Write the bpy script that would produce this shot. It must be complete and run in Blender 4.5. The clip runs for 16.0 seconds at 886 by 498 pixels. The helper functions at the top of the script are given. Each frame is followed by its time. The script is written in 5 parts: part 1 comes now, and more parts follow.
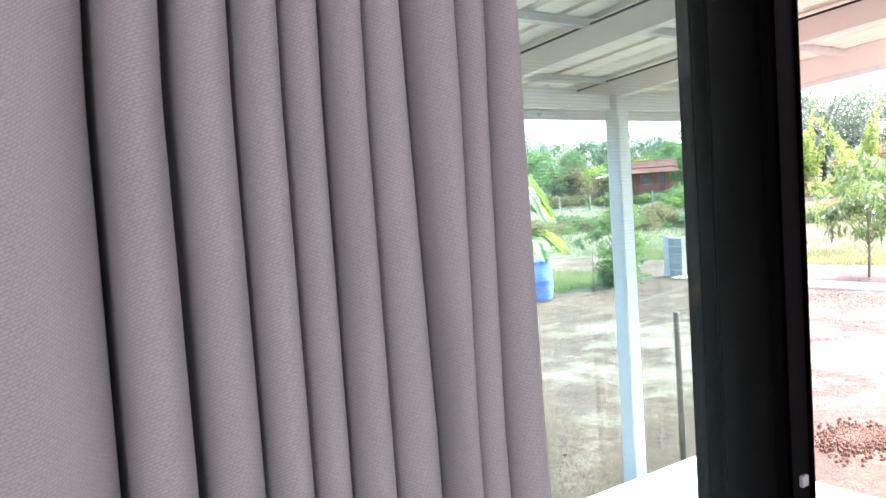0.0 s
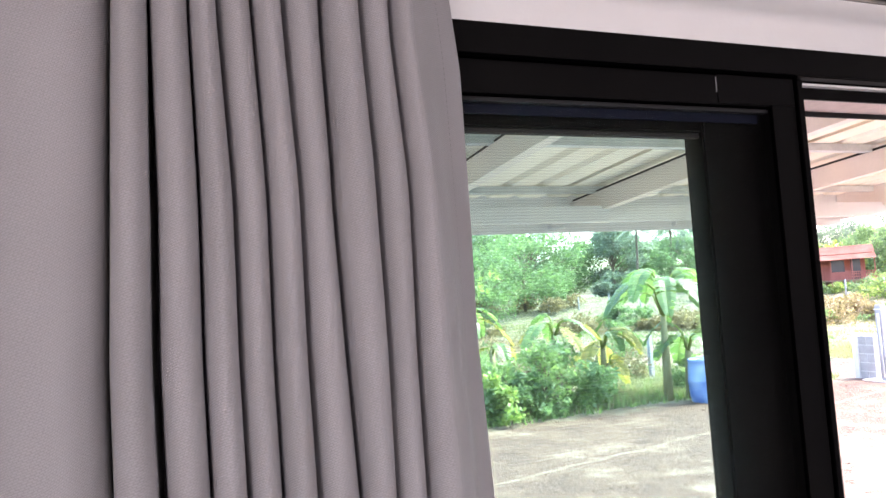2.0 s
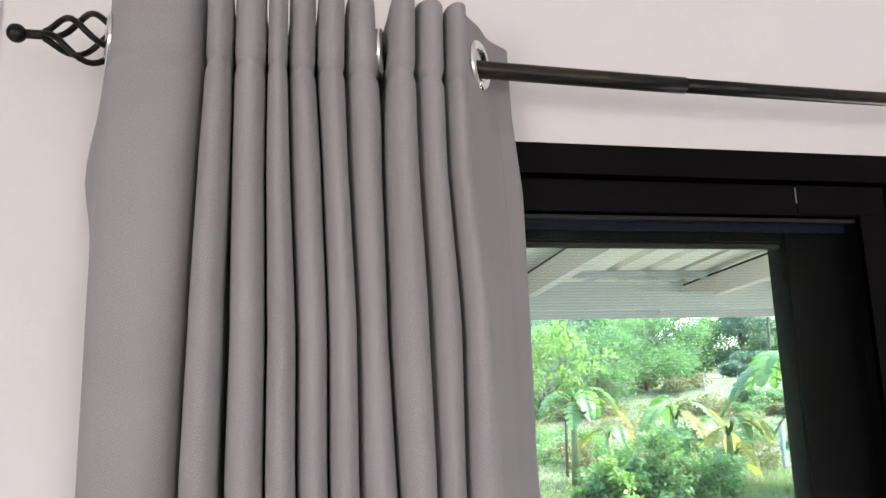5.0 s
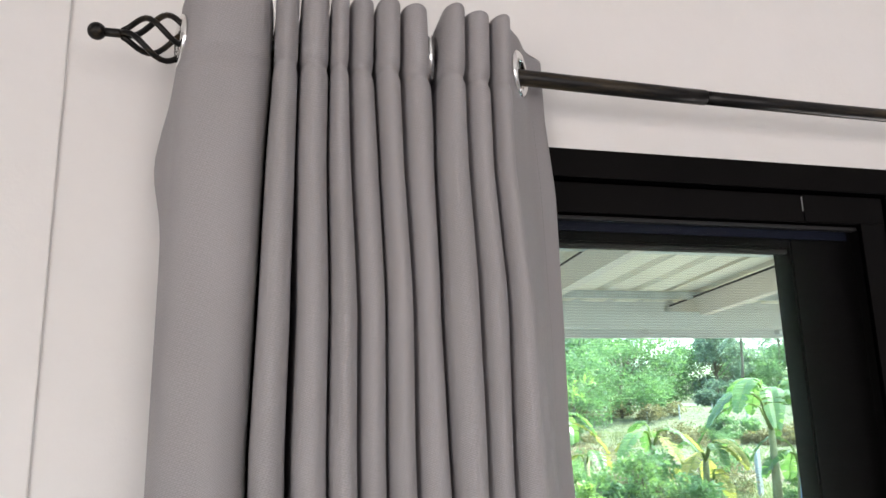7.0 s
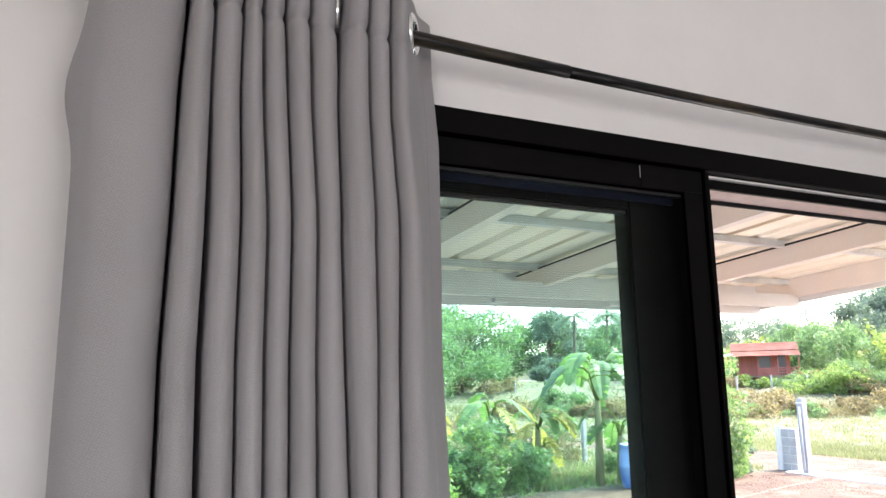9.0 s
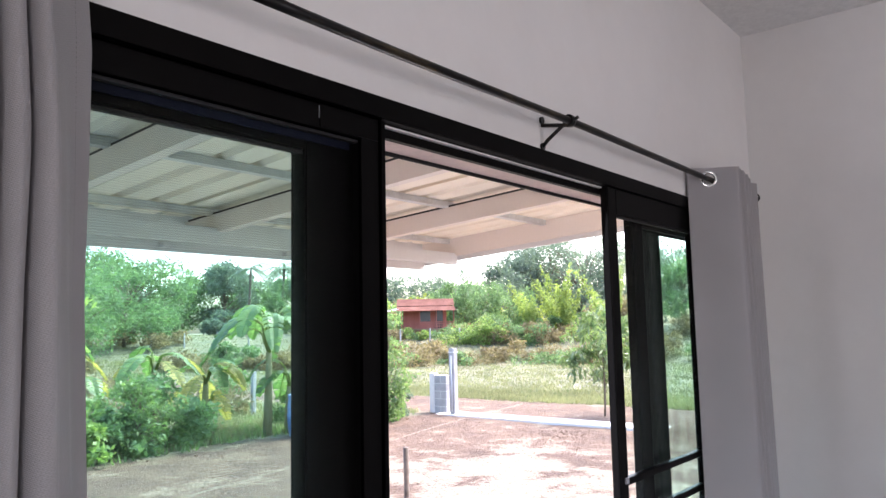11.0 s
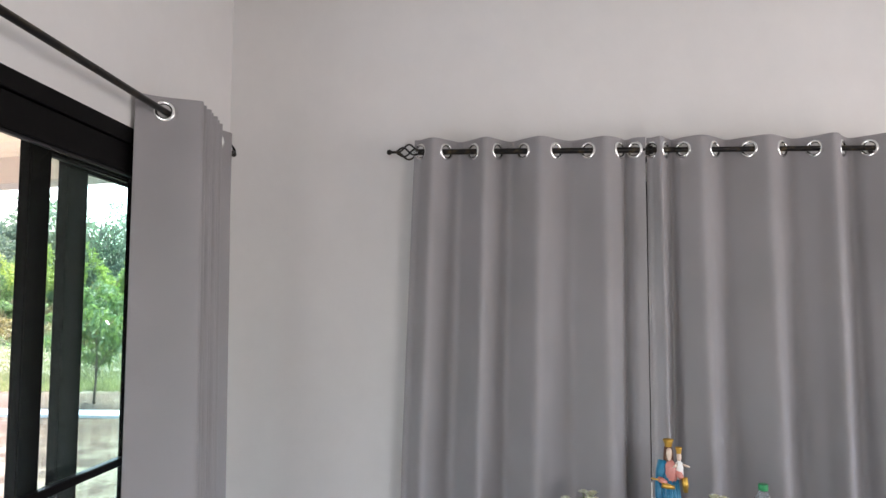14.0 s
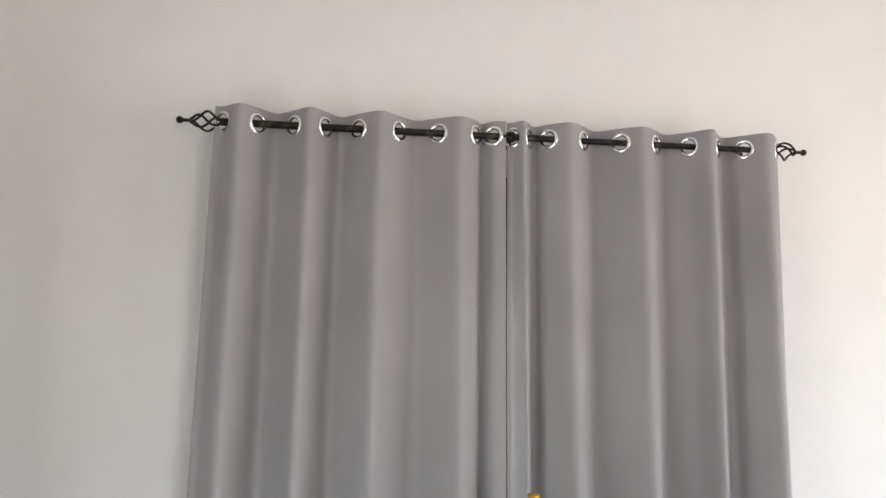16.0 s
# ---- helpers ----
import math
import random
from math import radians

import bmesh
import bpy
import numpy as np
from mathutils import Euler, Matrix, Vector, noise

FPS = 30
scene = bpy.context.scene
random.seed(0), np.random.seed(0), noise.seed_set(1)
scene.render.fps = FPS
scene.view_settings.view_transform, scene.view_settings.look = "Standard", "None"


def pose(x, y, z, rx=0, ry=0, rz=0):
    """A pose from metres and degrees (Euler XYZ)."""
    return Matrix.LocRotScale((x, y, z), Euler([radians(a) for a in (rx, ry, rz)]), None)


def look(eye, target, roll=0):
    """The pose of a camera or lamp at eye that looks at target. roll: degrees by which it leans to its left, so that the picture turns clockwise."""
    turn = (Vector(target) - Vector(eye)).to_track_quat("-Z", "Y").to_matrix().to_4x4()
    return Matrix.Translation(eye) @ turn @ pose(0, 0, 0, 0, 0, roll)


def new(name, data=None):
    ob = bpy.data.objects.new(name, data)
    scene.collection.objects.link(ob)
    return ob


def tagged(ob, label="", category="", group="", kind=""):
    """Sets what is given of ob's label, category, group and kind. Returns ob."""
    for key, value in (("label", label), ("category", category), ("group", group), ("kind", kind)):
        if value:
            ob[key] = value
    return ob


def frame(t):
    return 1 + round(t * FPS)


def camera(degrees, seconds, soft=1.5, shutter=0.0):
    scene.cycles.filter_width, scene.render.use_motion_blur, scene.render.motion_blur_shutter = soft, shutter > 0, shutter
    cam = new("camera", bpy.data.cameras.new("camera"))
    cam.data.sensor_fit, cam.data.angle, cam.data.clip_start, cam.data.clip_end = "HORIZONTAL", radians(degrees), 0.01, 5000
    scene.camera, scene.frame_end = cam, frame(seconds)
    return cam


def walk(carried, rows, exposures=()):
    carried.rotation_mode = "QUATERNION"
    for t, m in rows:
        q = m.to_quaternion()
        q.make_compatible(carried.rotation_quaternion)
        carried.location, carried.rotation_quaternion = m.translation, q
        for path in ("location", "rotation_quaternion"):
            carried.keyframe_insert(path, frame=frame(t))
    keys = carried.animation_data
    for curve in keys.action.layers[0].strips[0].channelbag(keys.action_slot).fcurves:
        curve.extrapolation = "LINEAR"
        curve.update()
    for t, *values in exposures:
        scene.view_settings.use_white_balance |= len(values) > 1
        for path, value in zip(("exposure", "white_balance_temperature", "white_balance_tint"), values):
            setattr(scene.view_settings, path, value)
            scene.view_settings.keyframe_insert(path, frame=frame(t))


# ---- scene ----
cam = camera(61.7, 16.0)
PATH = [
    (0, (0.051, -0.64, 1.577), (1.172, 1.012, 1.46), -3.8),
    (0.5, (0.035, -0.698, 1.614), (1.078, 1.007, 1.542), -3.9),
    (1, (0.017, -0.768, 1.643), (0.976, 0.987, 1.63), -4.3),
    (1.5, (0.042, -0.824, 1.663), (0.902, 0.982, 1.718), -4.2),
    (2, (0.176, -0.892, 1.696), (0.909, 0.963, 1.844), -3.7),
    (2.5, (0.254, -0.926, 1.725), (0.882, 0.959, 1.951), -4.1),
    (3, (0.281, -0.94, 1.75), (0.818, 0.965, 2.038), -3.6),
    (3.5, (0.275, -0.949, 1.753), (0.755, 0.966, 2.078), -2.9),
    (4, (0.252, -0.953, 1.754), (0.698, 0.967, 2.095), -2.3),
    (6.5, (0.195, -0.968, 1.71), (0.647, 0.939, 2.11), -1.3),
    (7, (0.137, -0.986, 1.695), (0.63, 0.906, 2.117), -1.4),
    (7.5, (0.08, -1.026, 1.675), (0.632, 0.849, 2.096), -1.4),
    (8, (0.047, -1.068, 1.651), (0.671, 0.789, 2.054), -1.2),
    (10.5, (0.053, -1.058, 1.598), (1.433, 0.37, 1.836), -1.1),
    (11, (0.085, -1.042, 1.595), (1.627, 0.214, 1.808), -1.2),
    (11.5, (0.174, -1.051, 1.598), (1.859, 0.009, 1.789), -1.1),
    (12, (0.303, -1.065, 1.601), (2.099, -0.204, 1.78), -0.7),
    (12.5, (0.408, -1.068, 1.599), (2.288, -0.405, 1.767), -0.4),
    (13, (0.52, -1.021, 1.593), (2.46, -0.559, 1.75), -0.2),
    (13.5, (0.627, -0.993, 1.579), (2.602, -0.717, 1.73), 0.0),
    (14, (0.761, -1.042, 1.563), (2.752, -0.918, 1.715), 0.2),
    (14.5, (0.896, -1.083, 1.568), (2.89, -1.105, 1.723), 0.5),
    (15, (1.024, -1.087, 1.587), (3.012, -1.238, 1.746), 0.6),
    (15.5, (1.199, -1.034, 1.582), (3.172, -1.309, 1.761), 0.6),
    (16, (1.353, -1.028, 1.582), (3.311, -1.39, 1.771), 0.4),
]
# seconds, stops, kelvin, tint
EXPOSURES = [(0, 2.46, 6350, 23), (2.0, 2.52, 6450, 24), (3.5, 2.50, 6450, 20), (7, 2.44, 6550, 13), (8.2, 2.34, 6500, 12), (10.5, 1.90, 6200, 16), (11, 1.78, 6200, 18),
             (12, 1.66, 6300, 17), (12.8, 1.68, 6350, 16), (13.6, 2.04, 6350, 14), (14.4, 2.36, 6500, 11), (15, 2.50, 6600, 9), (16, 2.50, 6650, 9)]
walk(cam, [(t, look(eye, target, roll)) for t, eye, target, roll in PATH], EXPOSURES)

# ---- world, sun, large lights ----
world = bpy.data.worlds.new("world")
scene.world = world
world.use_nodes = True
wn = world.node_tree.nodes
sky = wn.new("ShaderNodeTexSky")
sky.sky_type, sky.sun_disc = "NISHITA", False
SUN_EL, SUN_AZ = radians(54), radians(98)  # azimuth clockwise from +y
sky.sun_elevation, sky.sun_rotation = SUN_EL, SUN_AZ
sky.dust_density, sky.air_density = 4.0, 1.0
world.node_tree.links.new(sky.outputs[0], wn["Background"].inputs[0])
wn["Background"].inputs[1].default_value = 0.37

sun = new("sun", bpy.data.lights.new("sun", "SUN"))
sun.data.energy, sun.data.angle, sun.data.color = 2.5, radians(1.0), (1.0, 0.95, 0.87)
sun_way = Vector((math.sin(SUN_AZ) * math.cos(SUN_EL), math.cos(SUN_AZ) * math.cos(SUN_EL), math.sin(SUN_EL)))
sun.matrix_world = look(sun_way * 30, (0, 0, 0))


def area_lamp(name, place, target, w, h, watts, color):
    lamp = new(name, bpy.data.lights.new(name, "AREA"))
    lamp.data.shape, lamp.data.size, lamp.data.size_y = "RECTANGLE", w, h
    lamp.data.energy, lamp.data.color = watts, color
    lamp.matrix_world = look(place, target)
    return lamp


# area lamps added for daylight of assumed, unseen windows behind the walker
area_lamp("back_fill_light", (1.6, -5.40, 1.35), (1.6, 0, 1.35), 2.2, 1.9, 13.0, (1.0, 0.975, 0.965))
area_lamp("side_fill_light", (-1.62, -2.85, 1.5), (2, -2.85, 1.5), 1.4, 1.2, 10.5, (1.0, 0.96, 0.93))
# lamp added in the open doorway to strengthen its daylight
area_lamp("door_light", (1.70, 0.112, 1.05), (1.7, -3, 0.7), 1.0, 1.8, 5.0, (0.97, 0.98, 1.0))

# ---- materials ----


def material(name, build, **values):
    m = bpy.data.materials.new(name)
    m.use_nodes = True
    nt = m.node_tree
    b = nt.nodes["Principled BSDF"]
    for key, v in values.items():
        b.inputs[key.replace("_", " ")].default_value = v
    if build:
        build(nt, b)
    return m


def node(nt, kind, **inputs):
    n = nt.nodes.new("ShaderNode" + kind)
    for key, v in inputs.items():
        n.inputs[key.replace("_", " ")].default_value = v
    return n


def ramp(nt, fac, stops):
    r = nt.nodes.new("ShaderNodeValToRGB")
    while len(r.color_ramp.elements) < len(stops):
        r.color_ramp.elements.new(0.5)
    for e, (p, c) in zip(r.color_ramp.elements, stops):
        e.position, e.color = p, (*c, 1)
    nt.links.new(fac, r.inputs[0])
    return r.outputs[0]


def coords(nt, which="Object"):
    return nt.nodes.new("ShaderNodeTexCoord").outputs[which]


def noise_fac(nt, scale, detail=5, rough=0.6, which="Object", stretch=None):
    n = node(nt, "TexNoise", Scale=scale, Detail=detail, Roughness=rough)
    c = coords(nt, which)
    if stretch:
        mp = node(nt, "Mapping", Scale=stretch)
        nt.links.new(c, mp.inputs[0])
        c = mp.outputs[0]
    nt.links.new(c, n.inputs[0])
    return n.outputs[0]


def mixed(nt, fac, a, b, mode="MIX"):
    m = nt.nodes.new("ShaderNodeMix")
    m.data_type, m.blend_type = "RGBA", mode
    for sock, v in ((m.inputs[0], fac), (m.inputs[6], a), (m.inputs[7], b)):
        if isinstance(v, bpy.types.NodeSocket):
            nt.links.new(v, sock)
        elif isinstance(v, (int, float)):
            sock.default_value = v
        else:
            sock.default_value = (*v, 1)
    return m.outputs[2]


def bumped(nt, b, fac, strength, dist):
    n = node(nt, "Bump", Strength=strength, Distance=dist)
    nt.links.new(fac, n.inputs["Height"])
    if b.inputs["Normal"].links:
        nt.links.new(b.inputs["Normal"].links[0].from_socket, n.inputs["Normal"])
    nt.links.new(n.outputs[0], b.inputs["Normal"])


def two_scale(dark, light, big, small, bump=0.0, dist=0.002, stretch=None, low=0.82):
    """Colour that varies at a large and a small scale, with a fine relief."""
    def build(nt, b):
        f1, f2 = noise_fac(nt, big, 3, 0.5, stretch=stretch), noise_fac(nt, small, 6, 0.7, stretch=stretch)
        c1 = ramp(nt, f1, [(0.3, dark), (0.7, light)])
        c2 = ramp(nt, f2, [(0.3, (low,) * 3), (0.7, (1.0,) * 3)])
        nt.links.new(mixed(nt, 1.0, c1, c2, "MULTIPLY"), b.inputs["Base Color"])
        if bump:
            bumped(nt, b, f2, bump, dist)
    return build


def plaster(nt, b):
    f1, f2 = noise_fac(nt, 1.1, 3), noise_fac(nt, 7, 6, 0.7)
    c = ramp(nt, f1, [(0.3, (0.66, 0.648, 0.632)), (0.7, (0.71, 0.698, 0.682))])
    c = mixed(nt, 1.0, c, ramp(nt, f2, [(0.3, (0.96,) * 3), (0.7, (1,) * 3)]), "MULTIPLY")
    nt.links.new(c, b.inputs["Base Color"])
    bumped(nt, b, noise_fac(nt, 160, 4, 0.7), 0.25, 0.0012)
    bumped(nt, b, noise_fac(nt, 14, 3, 0.5), 0.3, 0.004)


def weave(nt, b):
    """Basket weave: short threads in staggered rows, laid on the slant."""
    uv = coords(nt, "UV")
    wob = node(nt, "TexNoise", Scale=60.0, Detail=2.0)
    nt.links.new(uv, wob.inputs[0])
    push = nt.nodes.new("ShaderNodeVectorMath")
    push.operation = "MULTIPLY_ADD"
    push.inputs[1].default_value = (0.0016, 0.0016, 0)
    nt.links.new(wob.outputs["Color"], push.inputs[0])
    nt.links.new(uv, push.inputs[2])
    heights = []
    for turn, w, h in ((-0.42, 0.0040, 0.0021), (0.75, 0.0056, 0.0030)):
        mp = node(nt, "Mapping", Rotation=(0, 0, turn))
        nt.links.new(push.outputs[0], mp.inputs[0])
        br = node(nt, "TexBrick", Scale=1.0, Mortar_Size=0.0007, Mortar_Smooth=1.0)
        br.inputs["Brick Width"].default_value, br.inputs["Row Height"].default_value = w, h
        nt.links.new(mp.outputs[0], br.inputs[0])
        heights.append(br.outputs["Fac"])
    fine, big = node(nt, "TexNoise", Scale=420.0, Detail=3.0, Roughness=0.6), node(nt, "TexNoise", Scale=3.0, Detail=3.0)
    nt.links.new(uv, fine.inputs[0])
    nt.links.new(uv, big.inputs[0])
    c = ramp(nt, big.outputs[0], [(0.3, (0.268, 0.256, 0.261)), (0.7, (0.306, 0.292, 0.298))])
    c = mixed(nt, 1.0, c, ramp(nt, heights[0], [(0.0, (1.04,) * 3), (1.0, (0.86,) * 3)]), "MULTIPLY")
    c = mixed(nt, 1.0, c, ramp(nt, fine.outputs[0], [(0.3, (0.90,) * 3), (0.7, (1.06,) * 3)]), "MULTIPLY")
    nt.links.new(c, b.inputs["Base Color"])
    inv = nt.nodes.new("ShaderNodeMath")
    inv.operation = "MULTIPLY_ADD"
    inv.inputs[1].default_value = -1.0
    nt.links.new(heights[0], inv.inputs[0])
    nt.links.new(fine.outputs[0], inv.inputs[2])
    bumped(nt, b, inv.outputs[0], 0.34, 0.0006)
    bumped(nt, b, heights[1], -0.25 + 0.5, 0.0003)
    b.inputs["Sheen Weight"].default_value = 0.10
    b.inputs["Sheen Roughness"].default_value = 0.5


def rod_paint(nt, b):
    f = noise_fac(nt, 40, 5, 0.7, stretch=(0.12, 1, 1))
    nt.links.new(ramp(nt, f, [(0.50, (0.005, 0.0045, 0.0045)), (0.72, (0.075, 0.055, 0.028))]), b.inputs["Base Color"])
    bumped(nt, b, f, 0.2, 0.001)


def powder(nt, b):
    f = noise_fac(nt, 900, 2)
    nt.links.new(ramp(nt, noise_fac(nt, 4, 3), [(0.3, (0.0030, 0.0028, 0.0030)), (0.7, (0.0046, 0.0042, 0.0041))]), b.inputs["Base Color"])
    bumped(nt, b, f, 0.08, 0.0004)


def earth(nt, b):
    """Red-brown soil with pale dry sand, and meadow past the plot's edge."""
    pos = coords(nt)
    sep = nt.nodes.new("ShaderNodeSeparateXYZ")
    nt.links.new(pos, sep.inputs[0])
    f_big, f_mid, f_fine = noise_fac(nt, 0.22, 4), noise_fac(nt, 1.3, 6, 0.7), noise_fac(nt, 14, 8, 0.75)
    soil = ramp(nt, f_mid, [(0.28, (0.058, 0.032, 0.019)), (0.5, (0.108, 0.064, 0.038)), (0.70, (0.165, 0.108, 0.066))])
    pale = ramp(nt, f_fine, [(0.3, (0.165, 0.128, 0.088)), (0.7, (0.31, 0.262, 0.195))])
    # dry sand lies in one wide patch
    near = node(nt, "MapRange")
    near.inputs[1].default_value, near.inputs[2].default_value = 0.6, 3.6
    near.inputs[3].default_value, near.inputs[4].default_value = 0.12, -0.10
    dist = nt.nodes.new("ShaderNodeVectorMath")
    dist.operation = "DISTANCE"
    nt.links.new(pos, dist.inputs[0])
    dist.inputs[1].default_value = (8.2, 4.4, -0.3)
    nt.links.new(dist.outputs["Value"], near.inputs[0])
    add = nt.nodes.new("ShaderNodeMath")
    add.operation = "ADD"
    nt.links.new(near.outputs[0], add.inputs[0])
    nt.links.new(f_mid, add.inputs[1])
    sandy = ramp(nt, add.outputs[0], [(0.47, (0, 0, 0)), (0.61, (1, 1, 1))])
    dirt = mixed(nt, sandy, soil, pale)
    dirt = mixed(nt, 1.0, dirt, ramp(nt, f_fine, [(0.25, (0.5,) * 3), (0.62, (1.1,) * 3)]), "MULTIPLY")
    # pale line of an old wheel track
    off = nt.nodes.new("ShaderNodeVectorMath")
    off.operation = "DOT_PRODUCT"
    nt.links.new(pos, off.inputs[0])
    off.inputs[1].default_value = (-0.2135, 0.977, 0)
    shift = nt.nodes.new("ShaderNodeMath")
    shift.operation = "MULTIPLY_ADD"
    nt.links.new(f_mid, shift.inputs[0])
    shift.inputs[1].default_value = 0.35
    nt.links.new(off.outputs["Value"], shift.inputs[2])
    gap = nt.nodes.new("ShaderNodeMath")
    gap.operation = "COMPARE"
    nt.links.new(shift.outputs[0], gap.inputs[0])
    gap.inputs[1].default_value, gap.inputs[2].default_value = 5.92, 0.03
    dirt = mixed(nt, gap.outputs[0], dirt, (0.165, 0.122, 0.085))
    straw = ramp(nt, f_mid, [(0.25, (0.085, 0.105, 0.048)), (0.5, (0.135, 0.135, 0.078)), (0.75, (0.19, 0.172, 0.115))])
    straw = mixed(nt, 1.0, straw, ramp(nt, f_fine, [(0.25, (0.6,) * 3), (0.7, (1.1,) * 3)]), "MULTIPLY")
    # meadow: y past 9.6 left of the gate, or x past 17
    def edge(sock, at, width):
        wob = nt.nodes.new("ShaderNodeMath")
        wob.operation = "MULTIPLY_ADD"
        nt.links.new(f_mid, wob.inputs[0])
        wob.inputs[1].default_value = 2.4
        nt.links.new(sock, wob.inputs[2])
        m = node(nt, "MapRange")
        m.inputs[1].default_value, m.inputs[2].default_value = at + 1.2 - width, at + 1.2 + width
        nt.links.new(wob.outputs[0], m.inputs[0])
        return m.outputs[0]
    a, c = edge(sep.outputs[1], 10.0, 0.3), edge(sep.outputs[0], 16.4, 0.4)
    inside = node(nt, "MapRange")
    inside.inputs[1].default_value, inside.inputs[2].default_value = 12.8, 13.4
    inside.inputs[3].default_value, inside.inputs[4].default_value = 1.0, 0.0
    nt.links.new(sep.outputs[0], inside.inputs[0])
    left = nt.nodes.new("ShaderNodeMath")
    left.operation = "MULTIPLY"
    nt.links.new(a, left.inputs[0])
    nt.links.new(inside.outputs[0], left.inputs[1])
    mx = nt.nodes.new("ShaderNodeMath")
    mx.operation = "MAXIMUM"
    nt.links.new(left.outputs[0], mx.inputs[0])
    nt.links.new(c, mx.inputs[1])
    nt.links.new(mixed(nt, mx.outputs[0], dirt, straw), b.inputs["Base Color"])
    bumped(nt, b, f_fine, 1.0, 0.06)
    bumped(nt, b, f_mid, 0.6, 0.10)


def leafy(dark, light, trans=0.35, clump=0.5):
    def build(nt, b):
        geo = nt.nodes.new("ShaderNodeNewGeometry")
        c = ramp(nt, geo.outputs["Random Per Island"], [(0.0, dark), (1.0, light)])
        c = mixed(nt, 1.0, c, ramp(nt, noise_fac(nt, clump, 3), [(0.3, (0.7,) * 3), (0.7, (1.25,) * 3)]), "MULTIPLY")
        nt.links.new(c, b.inputs["Base Color"])
        t = nt.nodes.new("ShaderNodeBsdfTranslucent")
        nt.links.new(mixed(nt, 1.0, c, (1.4, 1.5, 1.0), "MULTIPLY"), t.inputs[0])
        mix = nt.nodes.new("ShaderNodeMixShader")
        mix.inputs[0].default_value = trans
        nt.links.new(b.outputs[0], mix.inputs[1])
        nt.links.new(t.outputs[0], mix.inputs[2])
        nt.links.new(mix.outputs[0], nt.nodes["Material Output"].inputs[0])
    return build


def pane(tint, gloss=1.0, dust=0.0, dust_color=(0.5, 0.55, 0.5), wires=0.0, veil=0.0):
    """Clear sheet: tinted see-through with a Fresnel gloss, and a little dust."""
    def build(nt, b):
        tr, gl = node(nt, "BsdfTransparent", Color=(*tint, 1)), node(nt, "BsdfGlossy", Roughness=0.02)
        fr = node(nt, "Fresnel", IOR=1.45)
        if wires:
            wv = nt.nodes.new("ShaderNodeTexWave")
            wv.bands_direction = "Z"
            wv.inputs["Scale"].default_value = 0.314 / wires
            nt.links.new(coords(nt), wv.inputs[0])
            nt.links.new(ramp(nt, wv.outputs[0], [(0.0, tuple(0.945 * c for c in tint)), (0.6, tint)]), tr.inputs[0])
        mul = nt.nodes.new("ShaderNodeMath")
        mul.operation = "MULTIPLY"
        mul.inputs[1].default_value = gloss
        nt.links.new(fr.outputs[0], mul.inputs[0])
        mix = nt.nodes.new("ShaderNodeMixShader")
        nt.links.new(mul.outputs[0], mix.inputs[0])
        nt.links.new(tr.outputs[0], mix.inputs[1])
        nt.links.new(gl.outputs[0], mix.inputs[2])
        out = mix.outputs[0]
        if dust:
            di = node(nt, "BsdfDiffuse", Color=(*dust_color, 1))
            m2 = nt.nodes.new("ShaderNodeMixShader")
            m2.inputs[0].default_value = dust
            nt.links.new(out, m2.inputs[1])
            nt.links.new(di.outputs[0], m2.inputs[2])
            out = m2.outputs[0]
        if veil:  # threads that glow in the light from behind
            tl = node(nt, "BsdfTranslucent", Color=(0.72, 0.82, 0.76, 1))
            m3 = nt.nodes.new("ShaderNodeMixShader")
            m3.inputs[0].default_value = veil
            nt.links.new(out, m3.inputs[1])
            nt.links.new(tl.outputs[0], m3.inputs[2])
            out = m3.outputs[0]
        nt.links.new(out, nt.nodes["Material Output"].inputs[0])
    return build


M_WALL = material("painted_plaster", plaster, Roughness=0.85)
M_CEIL = material("ceiling_board", two_scale((0.70, 0.695, 0.685), (0.75, 0.745, 0.735), 1.0, 30, 0.1, 0.001), Roughness=0.9)
M_FLOOR = material("floor_tile", two_scale((0.22, 0.195, 0.17), (0.30, 0.27, 0.24), 2, 40), Roughness=0.3)
M_EXTWALL = material("exterior_paint", two_scale((0.62, 0.47, 0.41), (0.68, 0.53, 0.47), 2, 30, 0.1), Roughness=0.8)
M_FABRIC = material("grey_blackout_fabric", weave, Roughness=0.85)
M_THREAD = material("dark_thread", None, Base_Color=(0.10, 0.095, 0.10, 1), Roughness=0.9)
M_CHROME = material("chrome", None, Metallic=1.0, Roughness=0.12, Base_Color=(0.83, 0.83, 0.82, 1))
M_ROD = material("brushed_black_rod", rod_paint, Roughness=0.36, Metallic=0.25, Specular_IOR_Level=0.3)
M_FRAME = material("black_aluminium", powder, Roughness=0.36, Specular_IOR_Level=0.04)
# navy colour stands for sky reflected in the door's recess
M_NAVY = material("navy_reflection_tint", None, Base_Color=(0.006, 0.008, 0.019, 1), Roughness=0.5, Specular_IOR_Level=0.1)
# near-black that stands for shade inside the frame's grooves
M_GROOVE = material("groove_shade_black", None, Base_Color=(0.0005, 0.0005, 0.0006, 1), Roughness=0.95, Specular_IOR_Level=0.0)
M_RUBBER = material("black_gasket", None, Base_Color=(0.006, 0.006, 0.007, 1), Roughness=0.7)
M_GLASS = material("green_tinted_glass", pane((0.89, 0.975, 0.962), 0.12, 0.004))
M_MESH = material("insect_screen", pane((0.965, 0.97, 0.96), 0.0, 0.0015, (0.35, 0.36, 0.34), 0.0042, 0.007))
M_STICKER = material("white_plastic", None, Base_Color=(0.36, 0.36, 0.37, 1), Roughness=0.4)
